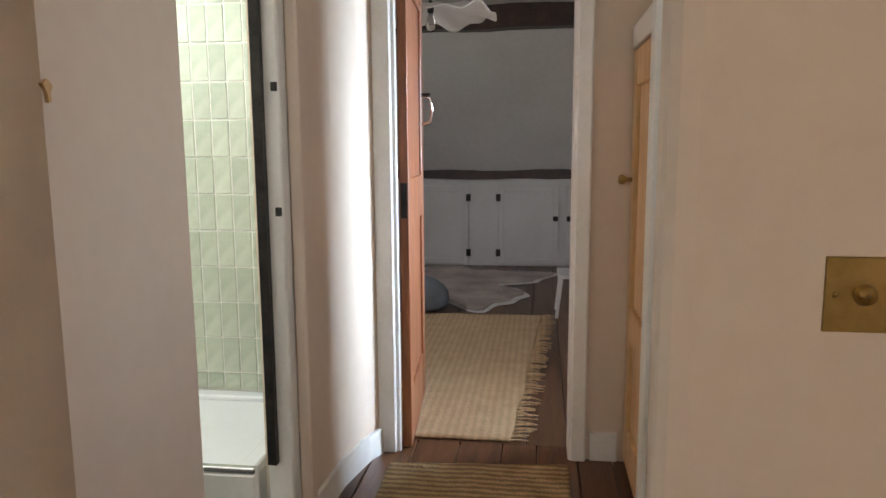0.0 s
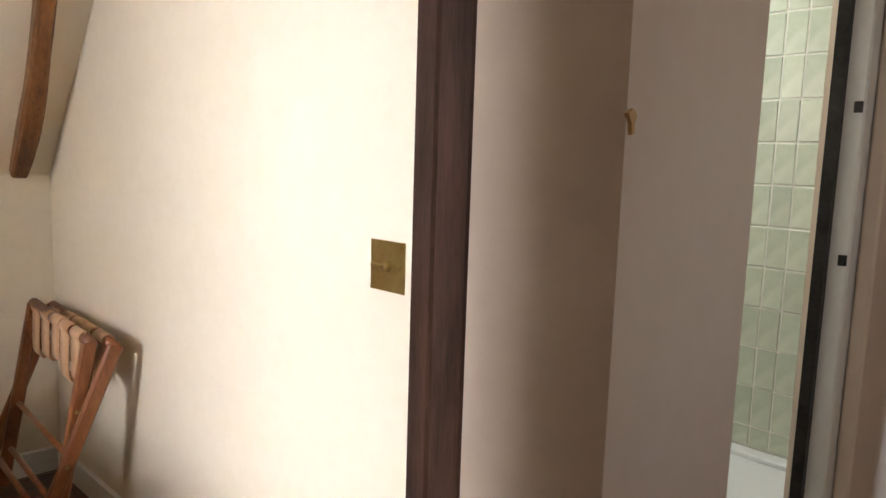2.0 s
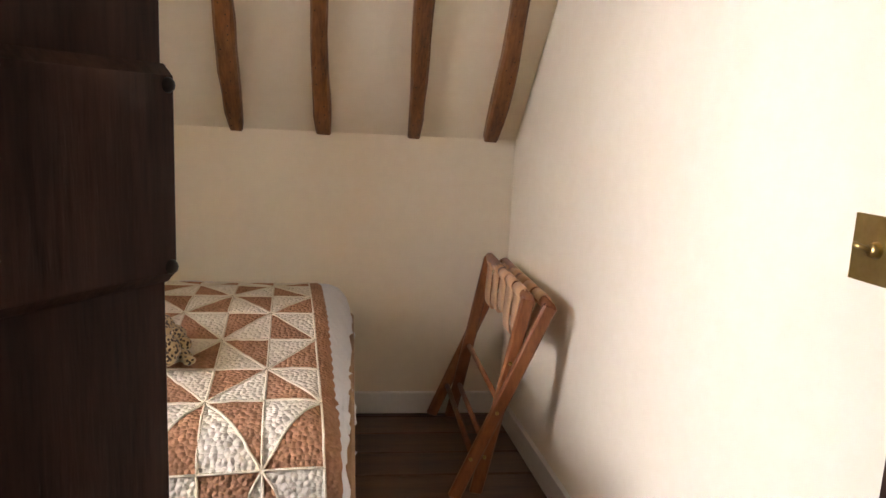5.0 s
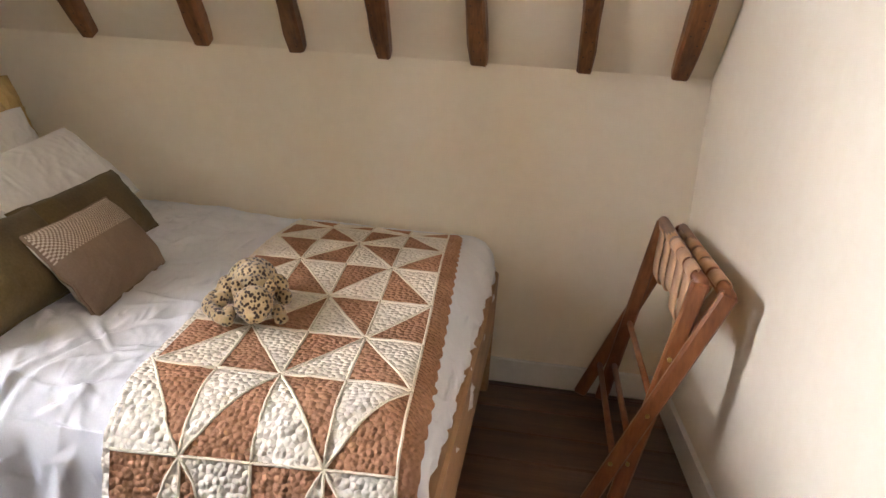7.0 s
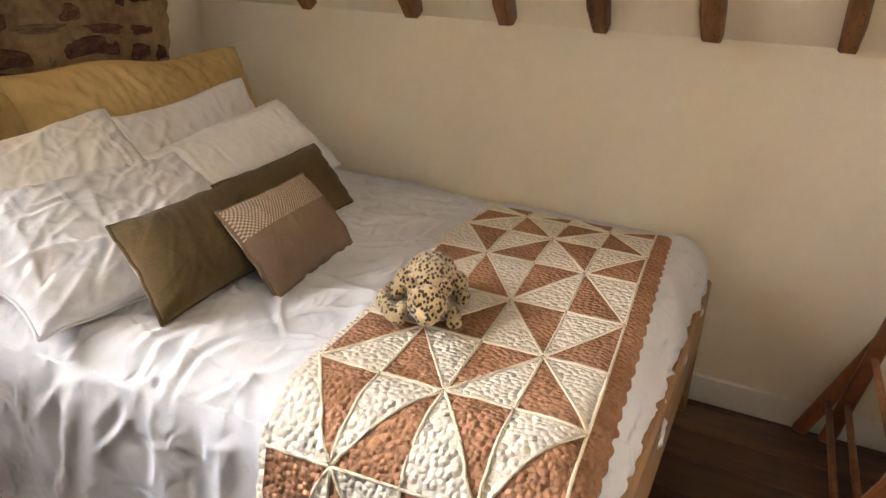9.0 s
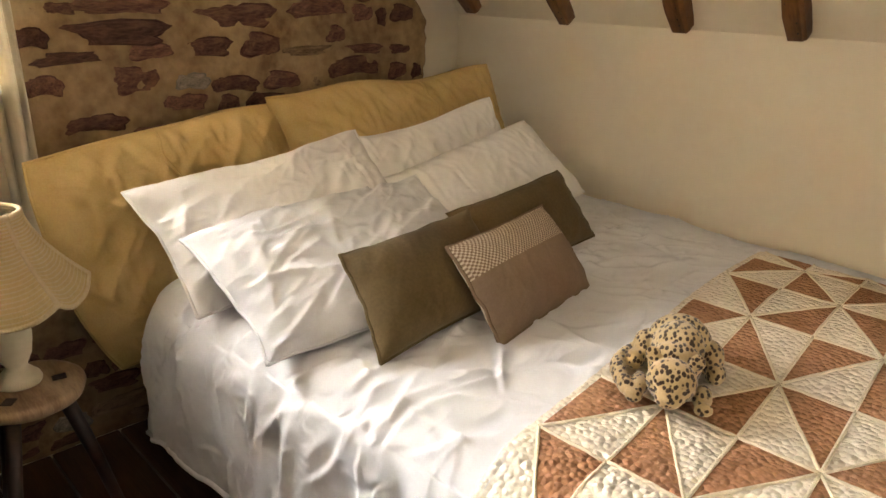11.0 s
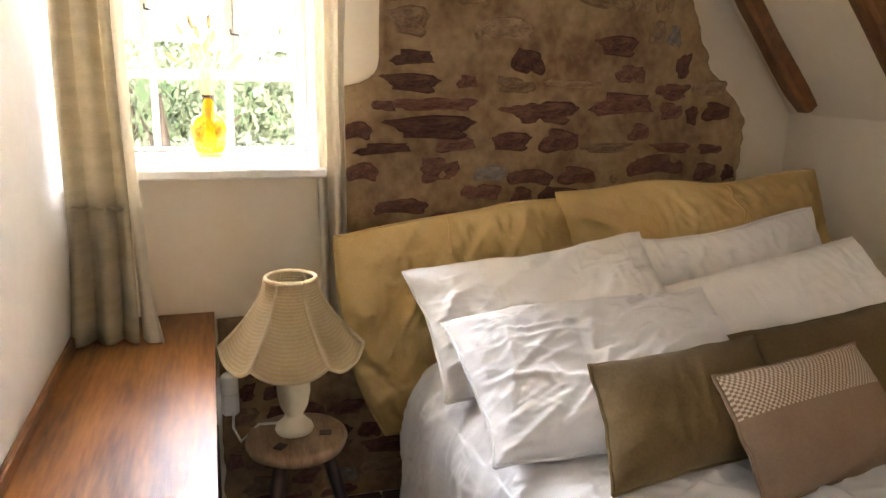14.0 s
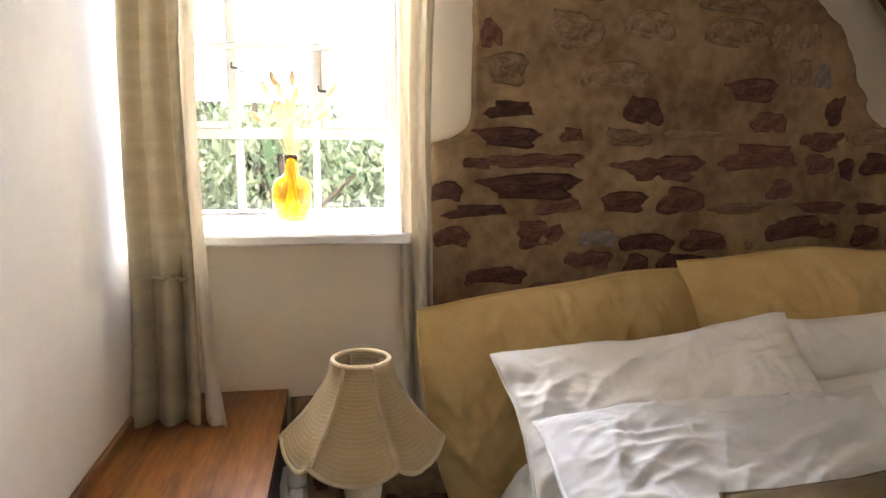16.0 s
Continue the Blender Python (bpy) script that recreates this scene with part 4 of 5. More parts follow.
for k in range(3):
    a = radians(80 + 120 * k)
    d = Vector((math.cos(a), math.sin(a), 0))
    c = Vector((SX, SY, 0))
    part("leg", tube(bmesh.new(), [c + d * 0.058 + Vector((0, 0, SZ - 0.02)), c + d * 0.105 + Vector((0, 0, SZ / 2)), c + d * 0.150], 0.016, 12, 0.012), STOOLLEG, stool, "", True)
    q = Matrix.Translation(c + d * 0.062 + Vector((0, 0, SZ))) @ Matrix.Rotation(a, 4, "Z")
    part("tenon", box(bmesh.new(), (-0.013, -0.011, -0.006), (0.013, 0.011, 0.0015), 0.001, q), STOOLLEG, stool, "dark wedged leg tenon")

LX, LY = -2.145, -1.718
lamp = thing("table_lamp", (LX, LY, SZ), "cream turned wooden table lamp with a scalloped woven rope shade", "table lamp")
prof = [(0.044, 0.0), (0.046, 0.006), (0.043, 0.014), (0.034, 0.022), (0.026, 0.030), (0.020, 0.038), (0.024, 0.044), (0.033, 0.062), (0.039, 0.092), (0.040, 0.108), (0.034, 0.124), (0.032, 0.130), (0.037, 0.136), (0.037, 0.142), (0.024, 0.150), (0.014, 0.165), (0.012, 0.20)]
part("base", turned([(r * 0.92, z) for r, z in prof], (LX, LY, SZ), 36), LAMPBASE, lamp, "", True)
NP, SPIN = 6, radians(22)


def shade_point(a, f):
    """Angle a, f from the top rim (0) to the lower edge (1); six concave panels with rounded lower edges."""
    k = a / (2 * math.pi) * NP
    a += SPIN
    t = abs(2 * (k - math.floor(k)) - 1)
    r = 0.052 + 0.093 * f ** 1.55
    r *= 1 - 0.055 * (1 - t ** 2) * f
    drop = 0.150 * f + 0.028 * f * f * (1 - t ** 2.4)
    flare = 1 + 0.05 * f * t
    return Vector((LX + r * flare * math.cos(a), LY + r * flare * math.sin(a), 0.752 - drop))


for k in range(NP):
    part("shade_panel", sheet(lambda u, v, k=k: shade_point(2 * math.pi * (k + u) / NP, v), 10, 36, 0.002), ROPE, lamp, "woven rope panel", True)
    part("rib", tube(bmesh.new(), [shade_point(2 * math.pi * k / NP, f / 12) for f in range(13)], 0.0050, 6), SHADECORD, lamp, "thick rope rib", True)
part("rim", tube(bmesh.new(), [shade_point(2 * math.pi * k / 48, 0) + Vector((0, 0, 0.001)) for k in range(49)], 0.0052, 8), SHADECORD, lamp, "twisted rope rim", True)
part("lower_edge", tube(bmesh.new(), [shade_point(2 * math.pi * k / 96, 1) for k in range(97)], 0.0050, 8), SHADECORD, lamp, "twisted rope edge", True)
# rows of cord on the shade
bm = bmesh.new()
for row in range(1, 25):
    tube(bm, [shade_point(2 * math.pi * k / 72, row / 25) for k in range(73)], 0.0027, 5)
tagged(part("cord_weave", bm, SHADECORD, lamp, "", True), kind="stuff")
flex = tube(bmesh.new(), [(LX - 0.03, LY - 0.02, SZ + 0.006), (LX - 0.03, LY - 0.075, SZ + 0.008), (LX - 0.05, LY - 0.115, SZ - 0.04), (LX - 0.10, LY - 0.13, SZ - 0.03), (-2.285, -1.845, 0.41)], 0.003, 6)
part("flex", flex, PLASTIC, lamp, "thin white flex", True)

plug = thing("plug_adaptor", (-2.30, -1.86, 0.40), "white plastic plug adaptors stacked on the wall socket", "plug")
part("socket", bx((-2.345, -1.885, 0.375), (-2.255, -1.872, 0.455), 0.003), PLASTIC, plug)
part("adaptor", bx((-2.325, -1.872, 0.385), (-2.270, -1.832, 0.435), 0.008), PLASTIC, plug)
part("plug_body", turned([(0.001, 0.0), (0.018, 0.0), (0.020, 0.004), (0.020, 0.040), (0.015, 0.046), (0.001, 0.047)], (-2.295, -1.852, 0.437), 20), PLASTIC, plug, "", True)

# ---- amber bottle with dried grasses ----
VX, VY, VZ = -2.655, -1.870, WZ0 + 0.027
vase = thing("bottle_vase", (VX, VY, VZ), "amber glass bottle vase with dried bunny-tail grasses on the window board", "vase")
outer = [(0.001, 0.0), (0.034, 0.0), (0.039, 0.006), (0.047, 0.035), (0.050, 0.060), (0.048, 0.082), (0.038, 0.100), (0.022, 0.109), (0.0165, 0.116), (0.0150, 0.135), (0.0160, 0.160)]
inner = [(0.0135, 0.160), (0.0125, 0.135), (0.0140, 0.117), (0.020, 0.107), (0.036, 0.097), (0.0455, 0.080), (0.0475, 0.060), (0.0445, 0.036), (0.036, 0.010), (0.001, 0.006)]
bottle = part("bottle", turned(outer + inner, (VX, VY, VZ), 32), AMBER, vase, "", True)
bottle.visible_shadow = False
rnd = random.Random(5)
for k in range(17):
    a, rr = rnd.uniform(0, 6.28), rnd.uniform(0.2, 1.0)
    foot = Vector((VX + 0.022 * math.cos(a + 2.6), VY + 0.022 * math.sin(a + 2.6), VZ + 0.012))
    neck = Vector((VX + 0.008 * math.cos(a), VY + 0.008 * math.sin(a), VZ + 0.150))
    tip = Vector((VX + 0.075 * rr * math.cos(a), VY + 0.105 * rr * math.sin(a), VZ + rnd.uniform(0.235, 0.335)))
    mid = neck * 0.45 + tip * 0.55 + Vector((0, -0.012 * math.sin(a) * rr, 0.012))
    stem = part("stem", tube(bmesh.new(), [foot, neck, mid, tip], 0.0015, 5), STRAW, vase)
    bm = bmesh.new()
    bmesh.ops.create_icosphere(bm, subdivisions=2, radius=1.0)
    bmesh.ops.scale(bm, vec=(0.0075, 0.0075, 0.020), verts=bm.verts)
    for v in bm.verts:
        v.co *= 1 + 0.25 * noise.noise(v.co * 400)
    q = (tip - mid).to_track_quat("Z", "Y").to_matrix().to_4x4()
    q.translation = tip + (tip - mid).normalized() * 0.010
    bmesh.ops.transform(bm, matrix=q, verts=bm.verts)
    part("seed_head", bm, STRAW, stem, "fluffy straw seed head", True)


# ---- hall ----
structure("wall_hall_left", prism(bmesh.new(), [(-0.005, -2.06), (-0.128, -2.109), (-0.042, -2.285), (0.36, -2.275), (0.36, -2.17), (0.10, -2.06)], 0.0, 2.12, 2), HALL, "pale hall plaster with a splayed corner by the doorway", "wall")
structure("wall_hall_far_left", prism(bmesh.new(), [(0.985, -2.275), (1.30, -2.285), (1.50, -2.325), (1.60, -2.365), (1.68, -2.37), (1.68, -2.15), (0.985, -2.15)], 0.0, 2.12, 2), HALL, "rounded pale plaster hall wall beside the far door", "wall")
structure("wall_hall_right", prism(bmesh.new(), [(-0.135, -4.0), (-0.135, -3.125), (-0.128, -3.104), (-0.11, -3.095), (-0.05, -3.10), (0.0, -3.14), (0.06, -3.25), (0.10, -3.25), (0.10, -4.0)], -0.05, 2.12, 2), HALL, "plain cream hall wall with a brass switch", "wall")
bm = bmesh.new()
box(bm, (-2.50, -4.1, -0.05), (-0.135, -4.0, 2.12))
structure("wall_landing", bm, HALL, "plain landing wall", "wall")
# opening made up for the passage fill lamp, kept out of view
bm = bmesh.new()
for lo, hi in (((0.10, -3.40, -0.05), (0.93, -3.25, 0.90)), ((0.10, -3.40, 1.75), (0.93, -3.25, 2.12)), ((0.10, -3.40, 0.90), (0.14, -3.25, 1.75)), ((0.36, -3.40, 0.90), (0.93, -3.25, 1.75))):
    box(bm, lo, hi)
structure("wall_passage", bm, HALL, "passage wall with an added lamp opening", "wall")
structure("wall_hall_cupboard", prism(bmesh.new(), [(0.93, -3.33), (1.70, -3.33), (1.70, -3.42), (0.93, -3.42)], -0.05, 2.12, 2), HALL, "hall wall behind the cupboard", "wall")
# niche made up for the landing fill lamp, closed behind against stray light
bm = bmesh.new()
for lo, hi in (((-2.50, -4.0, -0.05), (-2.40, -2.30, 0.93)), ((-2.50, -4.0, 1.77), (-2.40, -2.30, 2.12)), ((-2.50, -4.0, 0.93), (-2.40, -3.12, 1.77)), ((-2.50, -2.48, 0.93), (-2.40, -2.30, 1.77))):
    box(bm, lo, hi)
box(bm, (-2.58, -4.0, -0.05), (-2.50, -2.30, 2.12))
structure("wall_hall_end", bm, HALL, "hall end wall with an added lamp niche", "wall")
structure("ceiling_hall", bx((-2.50, -4.1, 2.12), (1.70, -2.05, 2.24)), CREAM, "plain hall ceiling", "ceiling")
# wall and frame of the far door
bm = bmesh.new()
for lo, hi in (((1.62, -2.40, -0.05), (1.72, -2.155, 2.6)), ((1.745, -2.155, -0.05), (1.80, -0.5, 2.6)), ((1.62, -5.0, -0.05), (1.72, -3.125, 2.6)), ((1.62, -3.125, 1.92), (1.72, -2.40, 2.6))):
    box(bm, lo, hi)
structure("wall_far_door", bm, HALL, "white wall around the far bedroom doorway", "wall")
fframe = thing("door_frame_far", (1.66, -2.75, 0.0), "white painted far door frame with moulded architraves", "door frame", kind="structure")
part("jamb", bx((1.600, -2.440, 0.0), (1.618, -2.372, 1.90), 0.004), WHITE, fframe)
part("jamb", bx((1.600, -3.116, 0.0), (1.735, -3.070, 1.90), 0.004), WHITE, fframe)
part("architrave", bx((1.585, -2.425, 0.0), (1.604, -2.352, 1.95), 0.006), WHITE, fframe)
part("architrave", bx((1.590, -3.134, 0.0), (1.604, -3.078, 1.95), 0.006), WHITE, fframe)
part("head", bx((1.600, -3.070, 1.86), (1.735, -2.440, 1.92), 0.004), WHITE, fframe)
structure("baseboard_hall", bx((1.604, -3.250, 0.0), (1.622, -3.150, 0.11), 0.004), WHITE, "white hall skirting", "baseboard")
structure("baseboard_hall_left", prism(bmesh.new(), [(1.02, -2.277), (1.30, -2.287), (1.50, -2.327), (1.584, -2.36), (1.584, -2.375), (1.50, -2.342), (1.30, -2.302), (1.02, -2.292)], 0.0, 0.10, 2), WHITE, "white hall skirting", "baseboard")
# plaster scar on the corner
bm = prism(bmesh.new(), [(-0.046, 1.250), (-0.036, 1.256), (-0.026, 1.248), (-0.031, 1.238), (-0.030, 1.226), (-0.036, 1.224), (-0.038, 1.238)], -2.2905, -2.2835, 1)
tagged(link_mesh("wall_scar", bm, PINE), "small bare plaster scar on the hall corner", "scar", kind="structure")

# far door leaf, open into the far room
leaf = thing("far_door", (1.75, -2.45, 0.0), "reddish panelled wooden door standing open", "door")
lm = Matrix.Translation((1.622, -2.442, 0)) @ Matrix.Rotation(radians(4.5), 4, "Z")
part("stile", box(bmesh.new(), (0.0, -0.036, 0.01), (0.10, 0.0, 1.86), 0.003, lm), REDDOOR, leaf)
part("stile", box(bmesh.new(), (0.56, -0.036, 0.01), (0.66, 0.0, 1.86), 0.003, lm), REDDOOR, leaf)
for z0, z1 in ((0.01, 0.22), (0.86, 1.04), (1.74, 1.86)):
    part("rail", box(bmesh.new(), (0.10, -0.035, z0), (0.56, -0.001, z1), 0.003, lm), REDDOOR, leaf)
for z0, z1 in ((0.22, 0.86), (1.04, 1.74)):
    part("panel", box(bmesh.new(), (0.10, -0.026, z0), (0.56, -0.010, z1), 0.003, lm), REDDOOR, leaf)
hp = [lm @ Vector(p) for p in ((0.60, -0.036, 1.385), (0.60, -0.075, 1.375), (0.60, -0.082, 1.32), (0.60, -0.075, 1.27), (0.60, -0.036, 1.26))]
part("door_handle", tube(bmesh.new(), hp, 0.006, 8), CHROME, leaf, "bright metal pull handle", True)
part("latch", box(bmesh.new(), (0.575, -0.075, 1.385), (0.625, -0.036, 1.395), 0.002, lm), IRON, leaf)
part("lock_plate", box(bmesh.new(), (-0.002, -0.030, 0.90), (0.0, -0.006, 1.03), 0.0, lm), IRON, leaf)

# ---- shower behind the hall ----
bm = bmesh.new()
for lo, hi in (((0.36, -2.17, 0.0), (0.38, -1.0, 2.12)), ((0.36, -1.12, 0.0), (1.70, -1.0, 2.12)), ((1.69, -2.15, 0.0), (1.74, -1.0, 2.12))):
    box(bm, lo, hi)
structure("wall_shower", bm, WHITE, "white shower wall", "wall")
# ceiling hole made up for the shower lamp, never in view
bm = bmesh.new()
for lo, hi in (((0.36, -2.30, 2.10), (0.85, -1.0, 2.2)), ((1.35, -2.30, 2.10), (1.75, -1.0, 2.2)), ((0.85, -2.30, 2.10), (1.35, -1.75, 2.2)), ((0.85, -1.25, 2.10), (1.35, -1.0, 2.2))):
    box(bm, lo, hi)
structure("ceiling_shower", bm, WHITE, "shower ceiling with an added unseen rooflight", "ceiling")
tiled = structure("wall_tiled", bx((1.672, -2.14, 0.19), (1.692, -1.12, 2.10)), GROUT, "grouted wall of pale green glazed tiles", "wall")
tray = thing("shower_tray", (1.2, -1.7, 0.0), "white enamel shower tray", "shower tray")
part("basin", bx((0.908, -2.10, 0.02), (1.672, -1.13, 0.172), 0.01), ENAMEL, tray)
for lo, hi in (((0.908, -2.10, 0.168), (1.672, -2.04, 0.192)), ((1.61, -2.04, 0.168), (1.672, -1.13, 0.192))):
    part("rim", bx(lo, hi, 0.006), ENAMEL, tray)
sframe = thing("shower_door_frame", (0.93, -2.2, 0.0), "white painted shower doorway with a dark glazing strip", "door frame", kind="structure")
part("jamb", bx((0.915, -2.262, 0.0), (0.985, -2.186, 2.10), 0.005), WHITE, sframe)
part("seal", bx((0.893, -2.220, 0.262), (0.914, -2.194, 2.10)), IRON, sframe, "dark vertical glazing strip")
part("sill", bx((0.362, -2.250, 0.0), (0.914, -2.14, 0.145), 0.006), WHITE, sframe)
part("threshold", bx((0.872, -2.160, 0.0), (0.906, -1.135, 0.236), 0.004), WHITE, sframe, "white shower threshold")
part("track", bx((0.878, -2.158, 0.237), (0.900, -1.140, 0.256), 0.003), CHROME, sframe, "metal shower track")
part("architrave", bx((0.960, -2.300, 0.0), (1.015, -2.264, 2.10), 0.006), HALL, sframe)
for z in (0.988, 1.323):
    part("strike_plate", bx((0.909, -2.257, z - 0.012), (0.9155, -2.240, z + 0.012), 0.001), IRON, sframe, "small dark latch keep")

# ---- hall cupboard door in pine ----
cup = thing("pine_cupboard_door", (1.3, -3.3, 0.0), "waxed pine panelled cupboard door with a small brass knob", "door")
for x0, x1 in ((1.01, 1.10), (1.54, 1.625)):
    part("stile", bx((x0, -3.305, 0.02), (x1, -3.27, 1.48), 0.003), PINE, cup)
for z0, z1 in ((0.02, 0.16), (0.48, 0.60), (1.36, 1.48)):
    part("rail", bx((1.10, -3.304, z0), (1.54, -3.271, z1), 0.003), PINE, cup)
for z0, z1 in ((0.16, 0.48), (0.60, 1.36)):
    part("panel", bx((1.10, -3.298, z0), (1.54, -3.285, z1), 0.003), PINE, cup)
knob = turned([(0.001, 0.0), (0.008, 0.0), (0.007, 0.018), (0.015, 0.026), (0.018, 0.036), (0.012, 0.045), (0.001, 0.047)], (0, 0, 0), 18)
bmesh.ops.transform(knob, matrix=Matrix.Translation((1.578, -3.27, 1.045)) @ Matrix.Rotation(radians(-90), 4, "X"), verts=knob.verts)
for v in knob.verts:
    v.co.y = -3.27 + abs(v.co.y + 3.27)
part("knob", knob, BRASS, cup, "", True)
part("frame", bx((0.932, -3.33, 0.0), (1.005, -3.235, 1.56), 0.004), WHITE, cup, "white painted architrave")
part("frame", bx((1.005, -3.33, 1.485), (1.60, -3.262, 1.56), 0.004), WHITE, cup, "white painted architrave")
toggle_switch(Matrix.Translation((-0.135, -3.302, 1.000)) @ Matrix.Rotation(radians(90), 4, "Z"), 0.082, 0.083)

# ---- far bedroom ----
bm = bmesh.new()
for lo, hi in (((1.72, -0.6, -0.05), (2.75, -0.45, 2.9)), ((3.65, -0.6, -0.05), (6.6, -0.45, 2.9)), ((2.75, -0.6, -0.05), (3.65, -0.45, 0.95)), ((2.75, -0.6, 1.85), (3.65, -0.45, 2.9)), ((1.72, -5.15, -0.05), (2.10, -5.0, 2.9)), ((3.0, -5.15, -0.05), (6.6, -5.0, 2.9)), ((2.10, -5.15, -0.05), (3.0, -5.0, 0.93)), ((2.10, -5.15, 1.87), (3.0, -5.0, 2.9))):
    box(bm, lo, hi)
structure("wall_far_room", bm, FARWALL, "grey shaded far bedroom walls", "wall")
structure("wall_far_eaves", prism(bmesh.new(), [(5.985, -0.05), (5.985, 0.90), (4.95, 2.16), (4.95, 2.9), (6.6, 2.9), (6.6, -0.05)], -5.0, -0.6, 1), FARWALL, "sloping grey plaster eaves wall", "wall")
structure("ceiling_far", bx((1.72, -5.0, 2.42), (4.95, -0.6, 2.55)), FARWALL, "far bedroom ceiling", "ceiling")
for lo, hi, nm in (((5.90, -5.0, 0.850), (6.0, -0.6, 0.935), "wall_plate"), ((4.82, -5.0, 2.085), (4.98, -0.6, 2.26), "purlin")):
    bm = bx(lo, hi)
    bmesh.ops.subdivide_edges(bm, edges=[e for e in bm.edges if abs(e.verts[0].co.y - e.verts[1].co.y) > 1], cuts=40)
    for v in bm.verts:
        v.co += Vector((0, 0, 0.012 * noise.noise((v.co.y * 2.3, v.co.z * 9, 2)) + 0.006 * noise.noise((v.co.y * 9, v.co.z * 9, 2))))
    tagged(link_mesh(nm, bm, STOOLLEG), "dark stained rough timber beam along the eaves", "beam", kind="structure")
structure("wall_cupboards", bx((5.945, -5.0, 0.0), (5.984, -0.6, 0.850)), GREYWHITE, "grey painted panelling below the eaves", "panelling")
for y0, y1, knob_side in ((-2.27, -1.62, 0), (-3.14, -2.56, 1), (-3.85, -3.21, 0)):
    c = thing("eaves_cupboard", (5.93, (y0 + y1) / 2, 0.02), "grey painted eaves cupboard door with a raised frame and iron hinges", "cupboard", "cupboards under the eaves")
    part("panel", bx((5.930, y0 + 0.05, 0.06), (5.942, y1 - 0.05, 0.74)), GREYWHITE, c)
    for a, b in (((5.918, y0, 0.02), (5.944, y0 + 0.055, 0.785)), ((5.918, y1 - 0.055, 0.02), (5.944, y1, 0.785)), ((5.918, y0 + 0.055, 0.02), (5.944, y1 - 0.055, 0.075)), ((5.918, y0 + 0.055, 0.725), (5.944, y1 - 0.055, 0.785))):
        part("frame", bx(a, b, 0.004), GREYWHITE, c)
    hy = y0 if knob_side == 0 else y1
    for z in (0.13, 0.67):
        part("hinge", bx((5.912, hy - 0.022, z - 0.035), (5.918, hy + 0.022, z + 0.035), 0.001), IRON, c)
    ky = y0 + 0.03 if knob_side == 1 else y1 - 0.03
    part("knob", bx((5.890, ky - 0.024, 0.445), (5.918, ky + 0.024, 0.492), 0.006), IRON, c)

pend = thing("pendant_lamp", (2.8, -2.387, 2.4), "white ruffled ceramic pendant lamp with a clear bulb", "pendant lamp")


def frill(u, v):
    a, f = 2 * math.pi * u, v
    r = 0.018 + 0.320 * f
    return (2.8 + r * math.cos(a), -2.387 + r * math.sin(a), 1.880 - 0.055 * f ** 1.2 + (0.020 * math.sin(a * 5) + 0.014 * math.sin(a * 11 + 1)) * f ** 2.5)


part("shade", sheet(frill, 120, 16, 0.006), PORCELAIN, pend, "wavy white shade", True)
part("flex", tube(bmesh.new(), [(2.8, -2.387, 2.42), (2.8, -2.387, 1.90)], 0.006, 8), IRON, pend)
part("lamp_holder", turned([(0.001, 0.0), (0.016, 0.0), (0.018, 0.03), (0.010, 0.06), (0.001, 0.062)], (2.8, -2.387, 1.845), 16), IRON, pend, "", True)
part("bulb", turned([(0.001, 0.0), (0.018, 0.006), (0.025, 0.03), (0.022, 0.06), (0.012, 0.085), (0.010, 0.10)], (2.8, -2.387, 1.745), 20), BULB, pend, "clear glass bulb", True)


def rug(name, corners, material, label, fringe, z=0.002):
    a, b, c, d = (Vector((*p, 0)) for p in corners)   # near left, near right, far right, far left
    th = thing(name, ((a + c) / 2), label, "rug")

    def fn(u, v):
        p = (a * (1 - u) + b * u) * (1 - v) + (d * (1 - u) + c * u) * v
        return (p.x + 0.008 * noise.noise((u * 6, v * 6, 1)), p.y + 0.010 * noise.noise((u * 6, v * 9, 4)), z + 0.006 + 0.003 * noise.noise((u * 5, v * 7, 2)))
    part("weave", sheet(fn, 40, 60, 0.006), material, th, "", True)
    if fringe:
        bm = bmesh.new()
        rn = random.Random(3)
        for k in range(90):
            v = (k + rn.random()) / 90
            p = Vector(fn(1, v))
            q = p + Vector((rn.uniform(-0.02, 0.03), -rn.uniform(0.06, 0.10), -0.003))
            tube(bm, [p, (p + q) / 2 + Vector((0, 0, 0.004)), q], 0.005, 4, 0.002)
        tagged(part("fringe", bm, material, th, "long knotted jute fringe"), kind="stuff")
    return th


rug("jute_rug", ((1.745, -2.10), (1.735, -2.85), (3.87, -2.99), (3.87, -1.90)), JUTE, "pale woven jute rug with a long fringe on dark boards", True)
rug("hall_runner", ((0.30, -2.44), (0.30, -3.09), (1.545, -3.068), (1.49, -2.42)), JUTE_DARK, "striped woven jute runner on the hall floorboards", False)
hide = thing("cowhide", (5.0, -2.5, 0.0), "brown and white cowhide lying on dark boards", "rug")
def hide_radius(a):
    """Outline of a flat skin: a rounded body with legs, a neck and notches between them."""
    r = 0.74 + 0.04 * math.sin(9 * a) + 0.025 * math.sin(17 * a + 1)
    for at, by, width in ((-0.93, 0.36, 0.20), (-1.75, -0.30, 0.26), (-2.40, 0.12, 0.28), (-2.86, 0.36, 0.16), (3.05, 0.02, 0.2), (2.5, 0.25, 0.25), (1.2, 0.3, 0.3), (0.25, 0.22, 0.3)):
        d = (a - at + math.pi) % (2 * math.pi) - math.pi
        r += by * math.exp(-(d / width) ** 2)
    return r


bm = bmesh.new()
cx, cy, NH = 4.95, -2.25, 120
ring, core, hair = [], [], []
